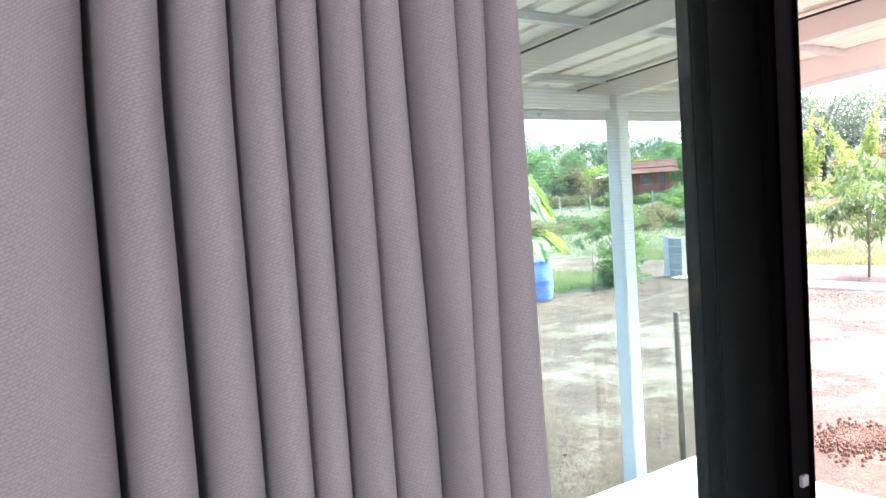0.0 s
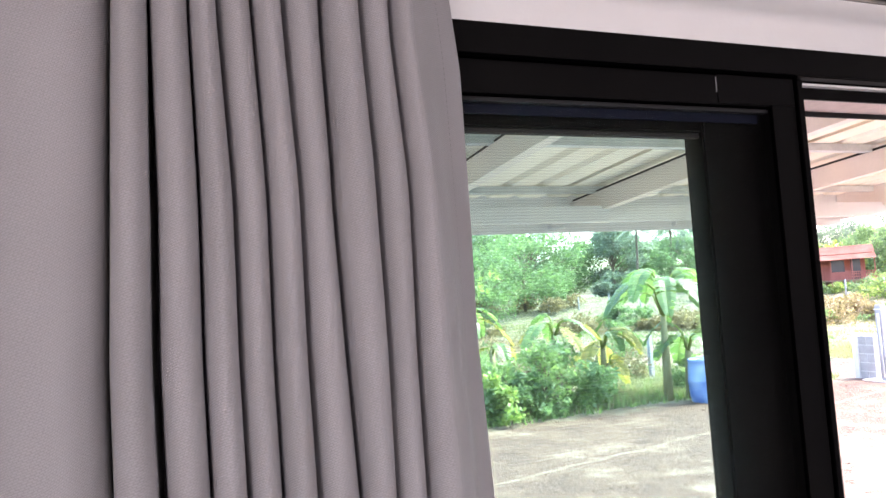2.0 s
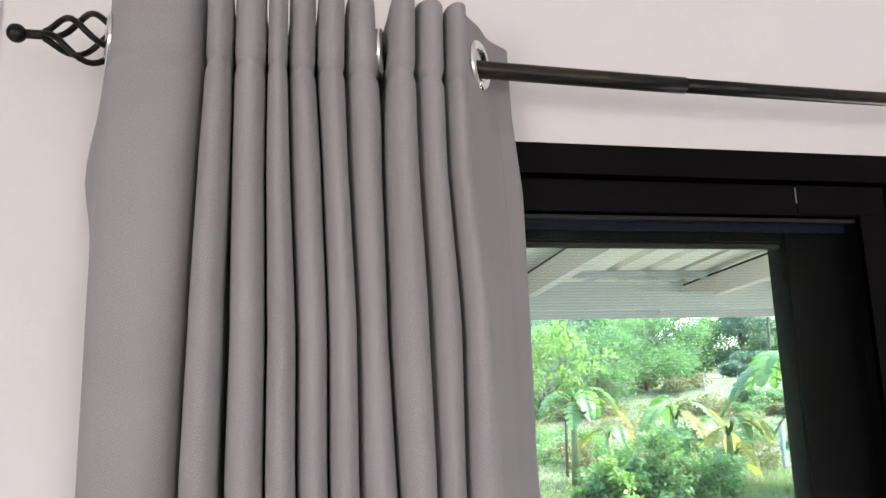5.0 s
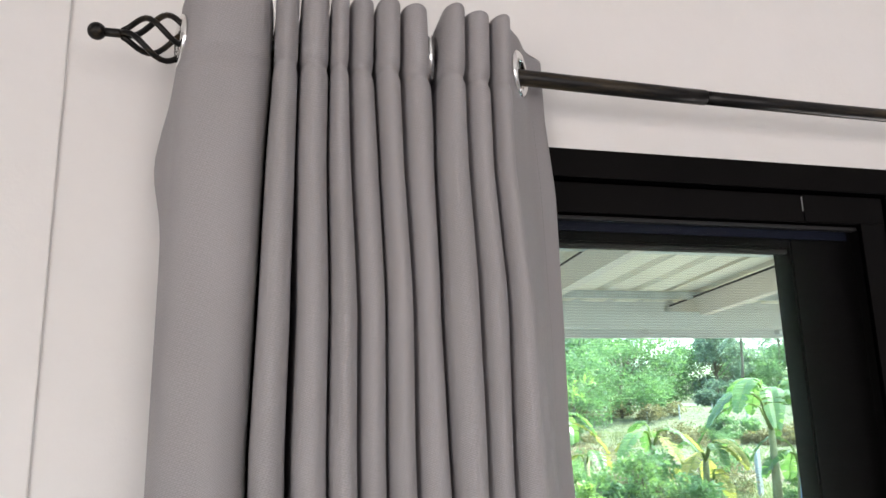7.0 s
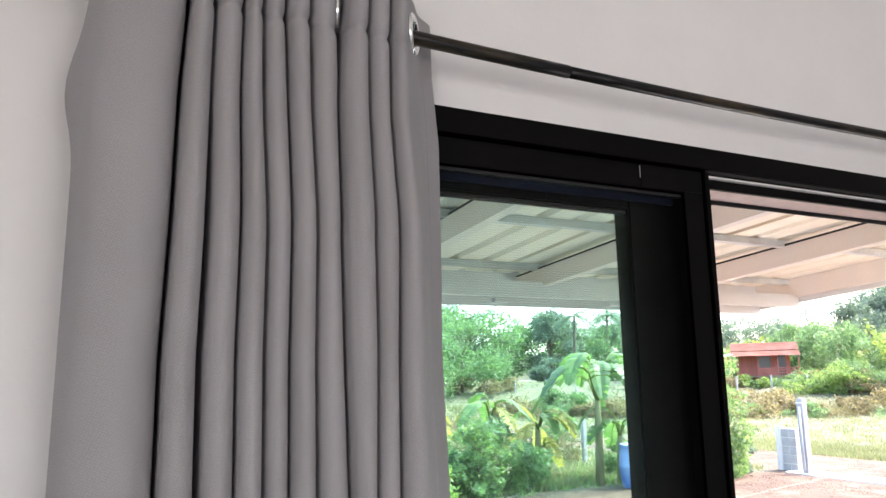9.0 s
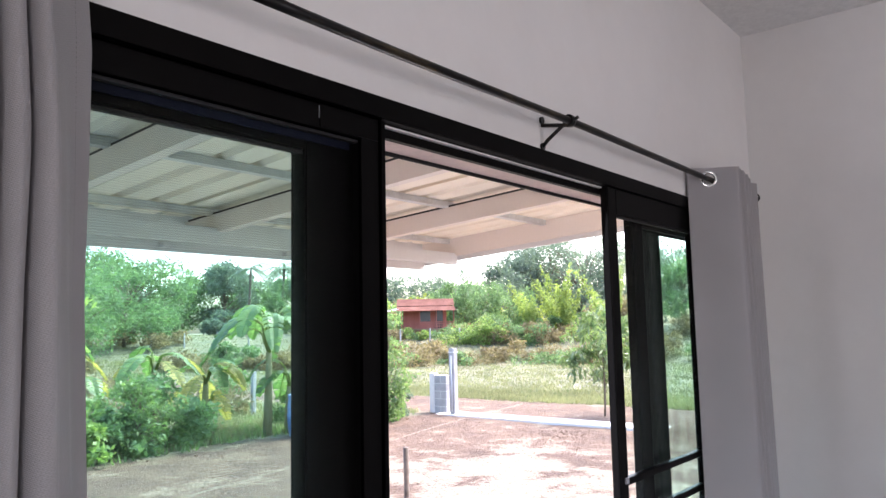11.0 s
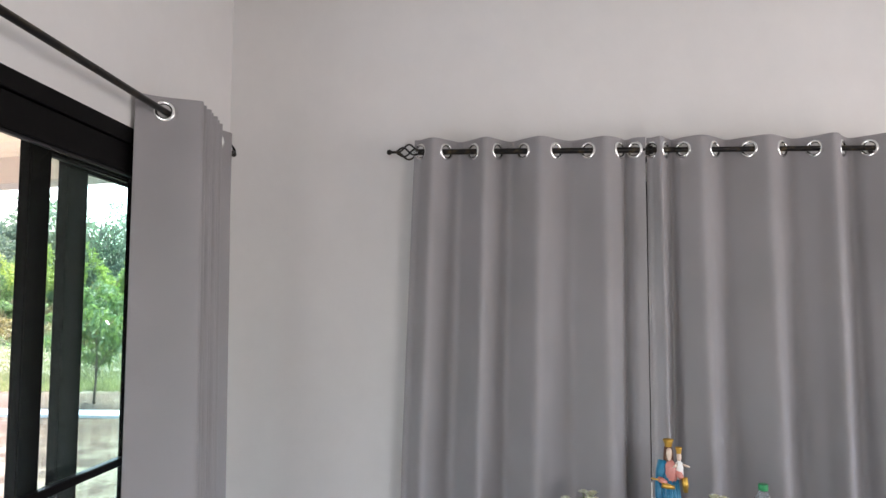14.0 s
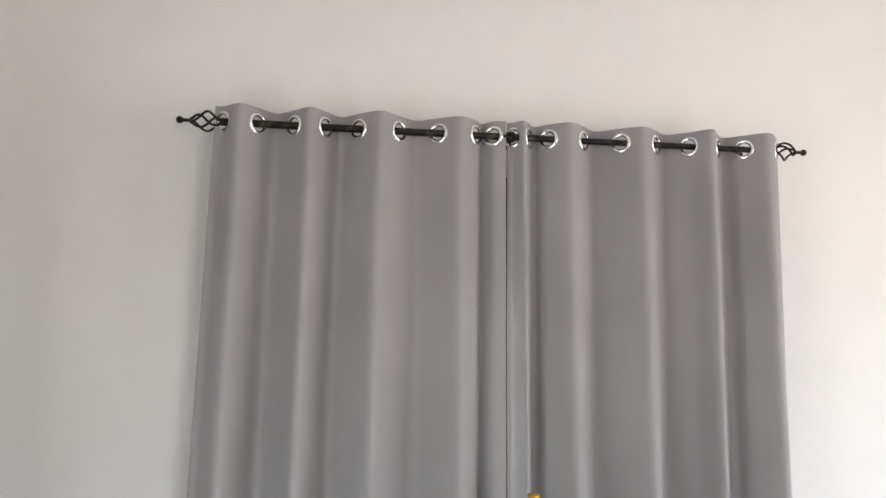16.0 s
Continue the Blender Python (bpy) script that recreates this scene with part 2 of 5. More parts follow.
M_STEEL = material("white_painted_steel", two_scale((0.62, 0.60, 0.59), (0.66, 0.64, 0.63), 1.5, 60, 0.03, low=0.95), Roughness=0.45)
M_RAFTER = material("primed_steel", two_scale((0.72, 0.635, 0.57), (0.75, 0.665, 0.60), 1.5, 60, 0.03, low=0.96), Roughness=0.5)
M_GALV = material("galvanised_steel", two_scale((0.55, 0.56, 0.56), (0.72, 0.73, 0.73), 8, 60), Roughness=0.4, Metallic=0.3)
M_SHEET = material("cream_roof_sheet", two_scale((0.84, 0.75, 0.62), (0.89, 0.81, 0.68), 1.5, 40, low=0.95), Roughness=0.5)
M_EARTH = material("earth_and_meadow", earth, Roughness=0.95)
M_CONC = material("concrete", two_scale((0.55, 0.53, 0.50), (0.67, 0.65, 0.61), 2, 30, 0.4, 0.004), Roughness=0.9)
M_BLOCK = material("grey_block", two_scale((0.30, 0.295, 0.285), (0.42, 0.41, 0.395), 5, 60, 0.4, 0.004), Roughness=0.95)
M_BLUE = material("faded_blue_plastic", two_scale((0.035, 0.11, 0.36), (0.32, 0.43, 0.62), 3.2, 11), Roughness=0.5)
M_RUST = material("rusty_steel", two_scale((0.10, 0.075, 0.06), (0.2, 0.15, 0.12), 20, 80, 0.2), Roughness=0.8)
M_REDSOIL = material("red_soil", two_scale((0.13, 0.068, 0.042), (0.20, 0.11, 0.07), 4, 30, 0.8, 0.03), Roughness=0.95)
M_BARK = material("bark", two_scale((0.10, 0.075, 0.05), (0.2, 0.16, 0.12), 6, 40, 0.6, 0.01, (1, 1, 0.2)), Roughness=0.95)
M_LEAF = material("leaves_green", leafy((0.072, 0.13, 0.062), (0.155, 0.235, 0.11), 0.5), Roughness=0.55)
# leaf colour turned bluer and lighter to carry some distance haze
M_LEAFD = material("leaves_dark_hazed", leafy((0.090, 0.13, 0.112), (0.16, 0.205, 0.168), 0.5, 0.25), Roughness=0.6)
M_LEAFY = material("leaves_yellowish", leafy((0.13, 0.185, 0.04), (0.29, 0.32, 0.075), 0.45), Roughness=0.55)
M_SHRUB = material("leaves_shrub", leafy((0.085, 0.15, 0.06), (0.19, 0.27, 0.105), 0.5, 1.2), Roughness=0.55)
M_MANGO = material("mango_leaves", leafy((0.06, 0.11, 0.035), (0.19, 0.25, 0.10), 0.35, 1.2), Roughness=0.28)
M_LEAFT = material("leaves_thin_tree", leafy((0.10, 0.17, 0.05), (0.24, 0.32, 0.10), 0.5), Roughness=0.55)
M_BAMBOO = material("bamboo_leaves", leafy((0.14, 0.20, 0.05), (0.30, 0.36, 0.11), 0.5), Roughness=0.55)
M_STEM = material("banana_stem", two_scale((0.13, 0.13, 0.05), (0.27, 0.24, 0.12), 5, 30, 0.4, 0.01, (1, 1, 0.25)), Roughness=0.7)
M_BAN = material("banana_leaf", leafy((0.07, 0.135, 0.045), (0.165, 0.245, 0.085), 0.45, 1.5), Roughness=0.4)
M_BAND = material("dry_banana_leaf", leafy((0.22, 0.20, 0.055), (0.40, 0.33, 0.11), 0.4, 2), Roughness=0.7)
M_GRASS = material("grass", leafy((0.125, 0.148, 0.066), (0.28, 0.262, 0.15), 0.3, 0.3), Roughness=0.8)
M_SCRUB = material("dry_scrub", leafy((0.12, 0.10, 0.05), (0.27, 0.215, 0.12), 0.3, 0.5), Roughness=0.8)
M_REDWOOD = material("red_house_boards", two_scale((0.26, 0.075, 0.05), (0.38, 0.12, 0.085), 2, 20, stretch=(1, 1, 0.1)), Roughness=0.8)
M_REDROOF = material("red_roof_sheet", two_scale((0.12, 0.055, 0.042), (0.20, 0.10, 0.078), 0.8, 8), Roughness=0.95, Specular_IOR_Level=0.05)
M_DARK = material("dark_window", None, Base_Color=(0.02, 0.02, 0.025, 1), Roughness=0.2)
M_GOLD = material("gold_paint", None, Base_Color=(0.55, 0.33, 0.06, 1), Metallic=0.7, Roughness=0.35)
M_ROBE = material("blue_glaze", two_scale((0.01, 0.13, 0.25), (0.02, 0.21, 0.36), 20, 90), Roughness=0.35)
M_PINK = material("pink_glaze", two_scale((0.50, 0.17, 0.14), (0.62, 0.26, 0.21), 20, 90), Roughness=0.4)
M_CREAM = material("cream_glaze", None, Base_Color=(0.62, 0.48, 0.38, 1), Roughness=0.4)
M_WHITEG = material("white_glaze", None, Base_Color=(0.75, 0.74, 0.71, 1), Roughness=0.4)
M_BROWN = material("brown_glaze", None, Base_Color=(0.12, 0.05, 0.025, 1), Roughness=0.45)
M_WOOD = material("brown_wood", two_scale((0.16, 0.09, 0.05), (0.26, 0.16, 0.09), 2, 40, stretch=(1, 8, 8)), Roughness=0.5)
M_PET = material("clear_bottle", pane((0.86, 0.90, 0.92), 1.0, 0.12, (0.7, 0.75, 0.78)))
M_GREENCAP = material("green_cap", None, Base_Color=(0.01, 0.22, 0.07, 1), Roughness=0.35)
M_PETAL = material("white_petals", leafy((0.62, 0.60, 0.42), (0.8, 0.79, 0.74), 0.2, 5), Roughness=0.6)

# ---- mesh helpers ----


def box(bm, x0, x1, y0, y1, z0, z1, bevel=0.0):
    m = Matrix.LocRotScale(((x0 + x1) / 2, (y0 + y1) / 2, (z0 + z1) / 2), None, (x1 - x0, y1 - y0, z1 - z0))
    vs = bmesh.ops.create_cube(bm, size=1, matrix=m)["verts"]
    if bevel:
        es = list({e for v in vs for e in v.link_edges})
        bmesh.ops.bevel(bm, geom=es, offset=bevel, segments=2, affect="EDGES")
    return vs


def boxed(x0, x1, y0, y1, z0, z1, bevel=0.0):
    bm = bmesh.new()
    box(bm, x0, x1, y0, y1, z0, z1, bevel)
    return bm


def tube(bm, pts, radii, n=10, cap=True):
    """A round bar along points, each with its radius."""
    pts = [Vector(p) for p in pts]
    if not isinstance(radii, (list, tuple)):
        radii = [radii] * len(pts)
    rings, up = [], None
    for i, p in enumerate(pts):
        d = (pts[min(i + 1, len(pts) - 1)] - pts[max(i - 1, 0)]).normalized()
        if up is None:
            up = d.orthogonal().normalized()
        up = (up - d * up.dot(d)).normalized()
        side = d.cross(up)
        rings.append([bm.verts.new(p + radii[i] * (math.cos(a) * up + math.sin(a) * side)) for a in [2 * math.pi * k / n for k in range(n)]])
    for a, b in zip(rings, rings[1:]):
        for k in range(n):
            f = bm.faces.new((a[k], a[(k + 1) % n], b[(k + 1) % n], b[k]))
            f.smooth = True
    if cap:
        bm.faces.new(rings[0][::-1])
        bm.faces.new(rings[-1])


def lathe(bm, profile, place=(0, 0, 0), n=24, m=0):
    """A turned shape from (radius, height) pairs."""
    px, py, pz = place
    rings = [[bm.verts.new((px + r * math.cos(2 * math.pi * k / n), py + r * math.sin(2 * math.pi * k / n), pz + z)) for k in range(n)] for r, z in profile]
    for a, b in zip(rings, rings[1:]):
        for k in range(n):
            f = bm.faces.new((a[k], a[(k + 1) % n], b[(k + 1) % n], b[k]))
            f.smooth, f.material_index = True, m
    for ring in (rings[0][::-1], rings[-1]):
        f = bm.faces.new(ring)
        f.material_index = m


def part(name, bm, mat, parent=None, label=""):
    me = bpy.data.meshes.new(name)
    bmesh.ops.recalc_face_normals(bm, faces=bm.faces)
    bm.to_mesh(me)
    bm.free()
    for m in (mat if isinstance(mat, (list, tuple)) else [mat]):
        me.materials.append(m)
    ob = new(name, me)
    ob.parent = parent
    if label:
        ob["label"] = label
    return ob


def raw(name, verts, faces, mat, parent=None, label="", smooth=False):
    me = bpy.data.meshes.new(name)
    me.from_pydata(verts, [], faces)
    me.materials.append(mat)
    if smooth:
        me.polygons.foreach_set("use_smooth", [True] * len(me.polygons))
    me.update()
    ob = new(name, me)
    ob.parent = parent
    if label:
        ob["label"] = label
    return ob


def thing(name, label, category, place=(0, 0, 0), group="", kind=""):
    ob = new(name)
    ob.empty_display_size = 0.1
    ob.location = place
    return tagged(ob, label, category, group, kind)


def solid(name, bm, mat, label, category, group="", kind=""):
    return tagged(part(name, bm, mat), label, category, group, kind)


# ---- room ----
XW, XE, YS, ZC = -1.70, 3.65, -5.50, 2.95
D0, D1, DT = 0.10, 3.30, 2.077       # sliding door: sides and top
W0, W1, WB, WT = -2.42, -0.98, 0.90, 2.05   # window behind the drawn curtains

bm = bmesh.new()
box(bm, XW - 0.15, D0, 0, 0.15, 0, ZC)
box(bm, D1, XE + 0.15, 0, 0.15, 0, ZC)
box(bm, D0, D1, 0, 0.15, DT, ZC)
solid("wall_north", bm, M_WALL, "white painted plaster wall with a wide sliding door", "wall", kind="structure")
bm = bmesh.new()
box(bm, XE, XE + 0.15, YS, W0, 0, ZC)
box(bm, XE, XE + 0.15, W1, 0, 0, ZC)
box(bm, XE, XE + 0.15, W0, W1, 0, WB)
box(bm, XE, XE + 0.15, W0, W1, WT, ZC)
solid("wall_east", bm, M_WALL, "white painted plaster wall behind drawn grey curtains", "wall", kind="structure")
# opening assumed out of view, to hold the added side lamp
bm = bmesh.new()
box(bm, XW - 0.15, XW, YS, -3.65, 0, ZC)
box(bm, XW - 0.15, XW, -2.05, 0, 0, ZC)
box(bm, XW - 0.15, XW, -3.65, -2.05, 0, 0.85)
box(bm, XW - 0.15, XW, -3.65, -2.05, 2.15, ZC)
solid("wall_west", bm, M_WALL, "plain white painted wall with an assumed, unseen window opening", "wall", kind="structure")
# unseen wall, its opening assumed for the added back lamp
bm = bmesh.new()
box(bm, XW - 0.15, 0.4, YS - 0.15, YS, 0, ZC)
box(bm, 2.8, XE + 0.15, YS - 0.15, YS, 0, ZC)
box(bm, 0.4, 2.8, YS - 0.15, YS, 0, 0.35)
box(bm, 0.4, 2.8, YS - 0.15, YS, 2.35, ZC)
solid("wall_south", bm, M_WALL, "plain white painted wall with an assumed, unseen window opening", "wall", kind="structure")
solid("wall_column", boxed(-0.75, -0.107, -0.006, -0.0005, 0, ZC, 0.001), M_WALL, "white plastered column standing slightly proud of the wall", "column", kind="structure")
solid("floor", boxed(XW - 0.15, XE + 0.15, YS - 0.15, 0.15, -0.12, 0), M_FLOOR, "brownish grey tiled floor", "floor", kind="structure")
solid("ceiling", boxed(XW - 0.15, XE + 0.15, YS - 0.15, 0.15, ZC, ZC + 0.1), M_CEIL, "plain white flat ceiling", "ceiling", kind="structure")

# ---- sliding door ----
door = thing("door_1", "wide black aluminium sliding door with its middle open", "door", (1.7, 0, 0), kind="structure")


def dpart(name, bm, mat, parent=door, label=""):
    ob = part(name, bm, mat, None, label)
    ob.parent = parent
    ob.matrix_parent_inverse = Matrix.Translation(-door.location) if parent is door else Matrix()
    return ob


bm = boxed(D0, D1, -0.003, 0.02, 2.03, DT, 0.002)
box(bm, D0, D1, 0.02, 0.125, 2.045, DT)
dpart("head_frame", bm, M_FRAME)
for i, y in enumerate((0.036, 0.078, 0.118)):
    dpart("track_fin", boxed(D0, D1, y - 0.002, y + 0.002, (2.004, 2.018, 2.031)[i], 2.0465), M_FRAME)
    if i < 2:
        # white ledges put the glints along the track into the colour
        dpart("glint_lip", boxed(1.196, 2.188, 0.022, 0.0335, (2.0390, 2.0240)[i], (2.0428, 2.0278)[i]), M_WHITEG)
for x0, x1 in ((D0, D0 + 0.06), (D1 - 0.06, D1)):
    bm = boxed(x0, x1, -0.003, 0.02, 0, 2.03, 0.002)
    box(bm, x0, x1, 0.02, 0.125, 0, 2.045)
    dpart("jamb", bm, M_FRAME)
dpart("threshold", boxed(D0, D1, -0.012, 0.125, 0, 0.03, 0.002), M_FRAME)


def leaf(name, x0, x1, y0, y1, top, bottom, left, right, rail, mat, sheet, label, bars=()):
    """A framed door leaf: stiles, rails, sheet, and any cross bars."""
    bm = boxed(x0, x0 + left, y0, y1, bottom, top, 0.003)
    first = dpart(name, bm, M_FRAME, door, label)
    y = (y0 + y1) / 2
    part("stile", boxed(x1 - right, x1, y0, y1, bottom, top, 0.003), M_FRAME, first)
    part("top_rail", boxed(x0 + left, x1 - right, y0 + 0.001, y1 - 0.001, top - rail, top, 0.003), M_FRAME, first)
    part("bottom_rail", boxed(x0 + left, x1 - right, y0 + 0.001, y1 - 0.001, bottom, bottom + 0.08, 0.003), M_FRAME, first)
    part("gasket", boxed(x0 + left, x1 - right, y - 0.006, y + 0.006, top - rail - 0.006, top - rail), M_RUBBER, first)
    g = part(sheet, boxed(x0 + left - 0.003, x1 - right + 0.003, y - 0.002, y + 0.002, bottom + 0.07, top - rail + 0.003), mat, first)
    g.visible_shadow = False
    for z in bars:
        part("cross_bar", boxed(x0 + left, x1 - right, y0 + 0.002, y1 - 0.002, z - 0.011, z + 0.011, 0.002), M_FRAME, first)
    return first


scr = leaf("screen_leaf", D0 + 0.06, 1.168, 0.004, 0.030, 2.028, 0.03, 0.055, 0.055, 0.052, M_MESH, "insect_mesh", "black framed insect screen leaf, slid aside")
part("corner_key", boxed(1.0052, 1.0057, 0.0028, 0.005, 1.998, 2.022), M_STICKER, scr)
part("corner_key", boxed(1.007, 1.164, 0.0028, 0.005, 1.981, 2.0262), M_FRAME, scr)
# reflected sky painted as a matt navy strip
part("sky_reflection_strip", boxed(D0 + 0.115, 1.108, 0.030, 0.033, 1.957, 1.979), M_NAVY, scr, "dark navy strip coloured as the sky's reflection in the recess")
# thin strips paint the shade of gaps and grooves round the leaf
for bx in ((D0 + 0.062, 1.168, -0.0036, 0.006, 2.0265, 2.0312), (1.1655, 1.1700, -0.0005, 0.012, 0.03, 2.0265), (D0 + 0.118, 1.110, 0.0015, 0.006, 1.9745, 1.9775), (1.1100, 1.1130, 0.0015, 0.006, 0.11, 1.9775)):
    part("groove_shade", boxed(*bx), M_GROOVE, scr)
part("latch", boxed(1.135, 1.152, -0.002, 0.006, 1.098, 1.116, 0.001), M_STICKER, scr, "small pale plastic latch")
leaf("glass_leaf", D0 + 0.06, 1.150, 0.042, 0.072, 1.988, 0.03, 0.06, 0.146, 0.046, M_GLASS, "glass", "black framed glass leaf with green tint")
leaf("fixed_leaf", D0 + 0.06, 1.150, 0.084, 0.114, 1.988, 0.03, 0.06, 0.125, 0.030, M_GLASS, "glass", "fixed glass leaf with green tint")
dpart("mullion", boxed(1.170, 1.194, 0.010, 0.034, 0.03, 2.03, 0.002), M_FRAME)

scr2 = leaf("screen_leaf", 2.190, 2.955, 0.004, 0.030, 2.028, 0.03, 0.058, 0.075, 0.085, M_MESH, "insect_mesh", "black framed screen leaf with two cross bars", bars=(1.115, 0.995))
part("corner_key", boxed(2.876, 2.8775, 0.0028, 0.005, 1.985, 2.022), M_STICKER, scr2)
part("latch", boxed(2.222, 2.240, -0.002, 0.006, 1.113, 1.131, 0.001), M_STICKER, scr2, "small pale plastic latch")
leaf("glass_leaf", 2.435, D1 - 0.06, 0.042, 0.072, 1.988, 0.03, 0.085, 0.05, 0.05, M_GLASS, "glass", "black framed glass leaf with green tint")
leaf("fixed_leaf", 2.665, D1 - 0.06, 0.084, 0.114, 1.988, 0.03, 0.10, 0.05, 0.05, M_GLASS, "glass", "fixed glass leaf with green tint")
dpart("rain_drip", boxed(D0, D1, 0.2055, 0.210, 2.026, 2.045), M_RUBBER)
solid("door_soffit", boxed(D0, D1, 0.126, 0.205, 2.036, 2.0765), M_EXTWALL, "pinkish painted soffit over the door opening", "soffit", kind="structure")

# ---- window behind the drawn curtains ----
win = thing("window_1", "black framed window hidden behind drawn grey curtains", "window", (XE + 0.07, -1.7, WB), kind="structure")
win.matrix_world = Matrix()
for y0, y1 in ((W0, W0 + 0.05), (-1.80, -1.650), (W1 - 0.05, W1)):
    part("window_frame", boxed(XE + 0.03, XE + 0.09, y0, y1, WB, WT, 0.003), M_FRAME, win)
for z0, z1 in ((WB, WB + 0.05), (WT - 0.05, WT)):
    part("window_frame", boxed(XE + 0.031, XE + 0.089, W0 + 0.05, W1 - 0.05, z0, z1, 0.003), M_FRAME, win)
for y0, y1 in ((W0 + 0.045, -1.72), (-1.68, W1 - 0.045)):
    g = part("pane", boxed(XE + 0.058, XE + 0.062, y0, y1, WB + 0.045, WT - 0.045), M_GLASS, win)
    g.visible_shadow = False

# ---- curtain rods ----
RZ = 2.139


def rod_y(x):
    return -0.114 + 0.0140 * x


RY = rod_y(0.0)


def finial(parent, at, way, size=1.0):
    """Open twisted cage of four bars, ending in a ball; way points outwards."""
    way = Vector(way)
    up = Vector((0, 0, 1))
    side = way.cross(up)
    L, R = 0.088 * size, 0.0245 * size
    cage = new("finial")
    cage.parent = parent
    for k in range(4):
        pts = []
        for i in range(17):
            s = i / 16
            a = k * math.pi / 2 + s * math.pi * 1.0
            r = 0.004 * size + R * math.sin(math.pi * s) ** 1.3
            pts.append(Vector(at) + way * (s * L) + r * (math.cos(a) * up + math.sin(a) * side))
        bm = bmesh.new()
        tube(bm, pts, 0.0036 * size, 8)
        part("cage_bar", bm, M_ROD, cage)
    bm = bmesh.new()
    tube(bm, [Vector(at) + way * (L - 0.004), Vector(at) + way * (L + 0.022 * size)], 0.0052 * size, 10)
    m = Matrix.Translation(Vector(at) + way * (L + 0.028 * size))
    bmesh.ops.create_uvsphere(bm, u_segments=16, v_segments=10, radius=0.0105 * size, matrix=m)
    for f in bm.faces:
        f.smooth = True
    part("ball", bm, M_ROD, cage)
    bm = bmesh.new()
    tube(bm, [Vector(at) - way * 0.02, Vector(at) + way * 0.006], 0.0118 * size, 16)
    part("collar", bm, M_ROD, cage)


def bracket(parent, at, inward, wall):
    """Wall bracket: plate, strut, arm, cup and thumb screw. at: rod centre; inward: from wall to room."""
    at, inward = Vector(at), Vector(inward)
    foot = at - inward * (wall or abs(at.y))
    br = new("bracket")
    br.parent = parent
    side = inward.cross(Vector((0, 0, 1)))
    for z in (0.018, -0.055):
        bm = bmesh.new()
        tube(bm, [foot + Vector((0, 0, z)) + inward * 0.0005, foot + Vector((0, 0, z)) + inward * 0.006], 0.010, 12)
        part("wall_plate", bm, M_ROD, br)
    bm = bmesh.new()
    tube(bm, [foot + Vector((0, 0, 0.004)) + inward * 0.002, at + Vector((0, 0, -0.012))], 0.0055, 8)
    tube(bm, [foot + Vector((0, 0, -0.055)) + inward * 0.004, foot + Vector((0, 0, -0.04)) + inward * 0.02, at - inward * 0.02 + Vector((0, 0, -0.008))], 0.0055, 8)
    part("arm", bm, M_ROD, br)
    bm = bmesh.new()
    tube(bm, [at - side * 0.009, at + side * 0.009], 0.0165, 16)
    tube(bm, [at + inward * 0.012, at + inward * 0.026 + Vector((0, 0, 0.006))], 0.005, 8)
    part("cup", bm, M_ROD, br)


def rod(name, a, b, label, joint, brackets, inward, wall, sag=0.0):
    ob = thing(name, label, "curtain rod", (0, 0, 0), "curtain rods")
    a, b = Vector(a), Vector(b)
    way = (b - a).normalized()
    first, second = brackets[0], brackets[1]

    def point(s):
        u = (s - first) / (second - first)
        return a + way * s - Vector((0, 0, sag * math.sin(math.pi * u) if 0 < u < 1 else 0))

    end = (b - a).length
    bm = bmesh.new()
    tube(bm, [point(joint * k / 12) for k in range(13)], 0.0112, 20)
    part("outer_tube", bm, M_ROD, ob)
    bm = bmesh.new()
    tube(bm, [point(joint + (end - joint) * k / 24) for k in range(25)], 0.0100, 20)
    part("inner_tube", bm, M_ROD, ob)
    finial(ob, a, -way)
    finial(ob, b, way)
    for s in brackets:
        bracket(ob, a + way * s, inward, wall)
    return ob


rod("curtain_rod", (0.066, rod_y(0.066), RZ), (3.400, rod_y(3.400), RZ), "black brushed metal curtain rod with twisted cage finials over the door", 0.701, (0.07, 1.736, 3.27), (0, -1, 0), None, 0.010)
rod("curtain_rod", (3.508, -0.783, RZ), (3.508, -2.520, RZ), "black metal curtain rod with twisted cage finials over the window", 0.94, (0.03, 0.852, 1.71), (-1, 0, 0), 0.142)


def ring(parent, at, normal, r0=0.021, r1=0.0325):
    """A grommet: a chrome ring round a hole."""
    bm = bmesh.new()
    prof = [(r0, -0.003), (r0 - 0.001, 0.0), (r0, 0.003), (r0 + 0.004, 0.0048), (r1 - 0.004, 0.0044), (r1, 0.002), (r1, -0.002), (r1 - 0.004, -0.0044), (r0 + 0.004, -0.0048)]
    n = 28
    q = Vector(normal).to_track_quat("Z", "Y").to_matrix().to_4x4()
    m = Matrix.Translation(at) @ q
    rings = [[bm.verts.new(m @ Vector((r * math.cos(2 * math.pi * k / n), r * math.sin(2 * math.pi * k / n), z))) for k in range(n)] for r, z in prof]
    for a, b in zip(rings, rings[1:] + rings[:1]):
        for k in range(n):
            bm.faces.new((a[k], a[(k + 1) % n], b[(k + 1) % n], b[k])).smooth = True
    return part("grommet", bm, M_CHROME, parent)


def catmull(pts, per):
    """Smooth curve through plan points; returns many points."""
    pts = [np.array(p, float) for p in pts]
    out = []
    for i in range(len(pts) - 1):
        p0, p1, p2, p3 = pts[max(i - 1, 0)], pts[i], pts[i + 1], pts[min(i + 2, len(pts) - 1)]
        for k in range(per):
            t = k / per
            out.append(0.5 * (2 * p1 + (p2 - p0) * t + (2 * p0 - 5 * p1 + 4 * p2 - p3) * t * t + (3 * p1 - p0 - 3 * p2 + p3) * t ** 3))
    out.append(pts[-1])
    return np.array(out)


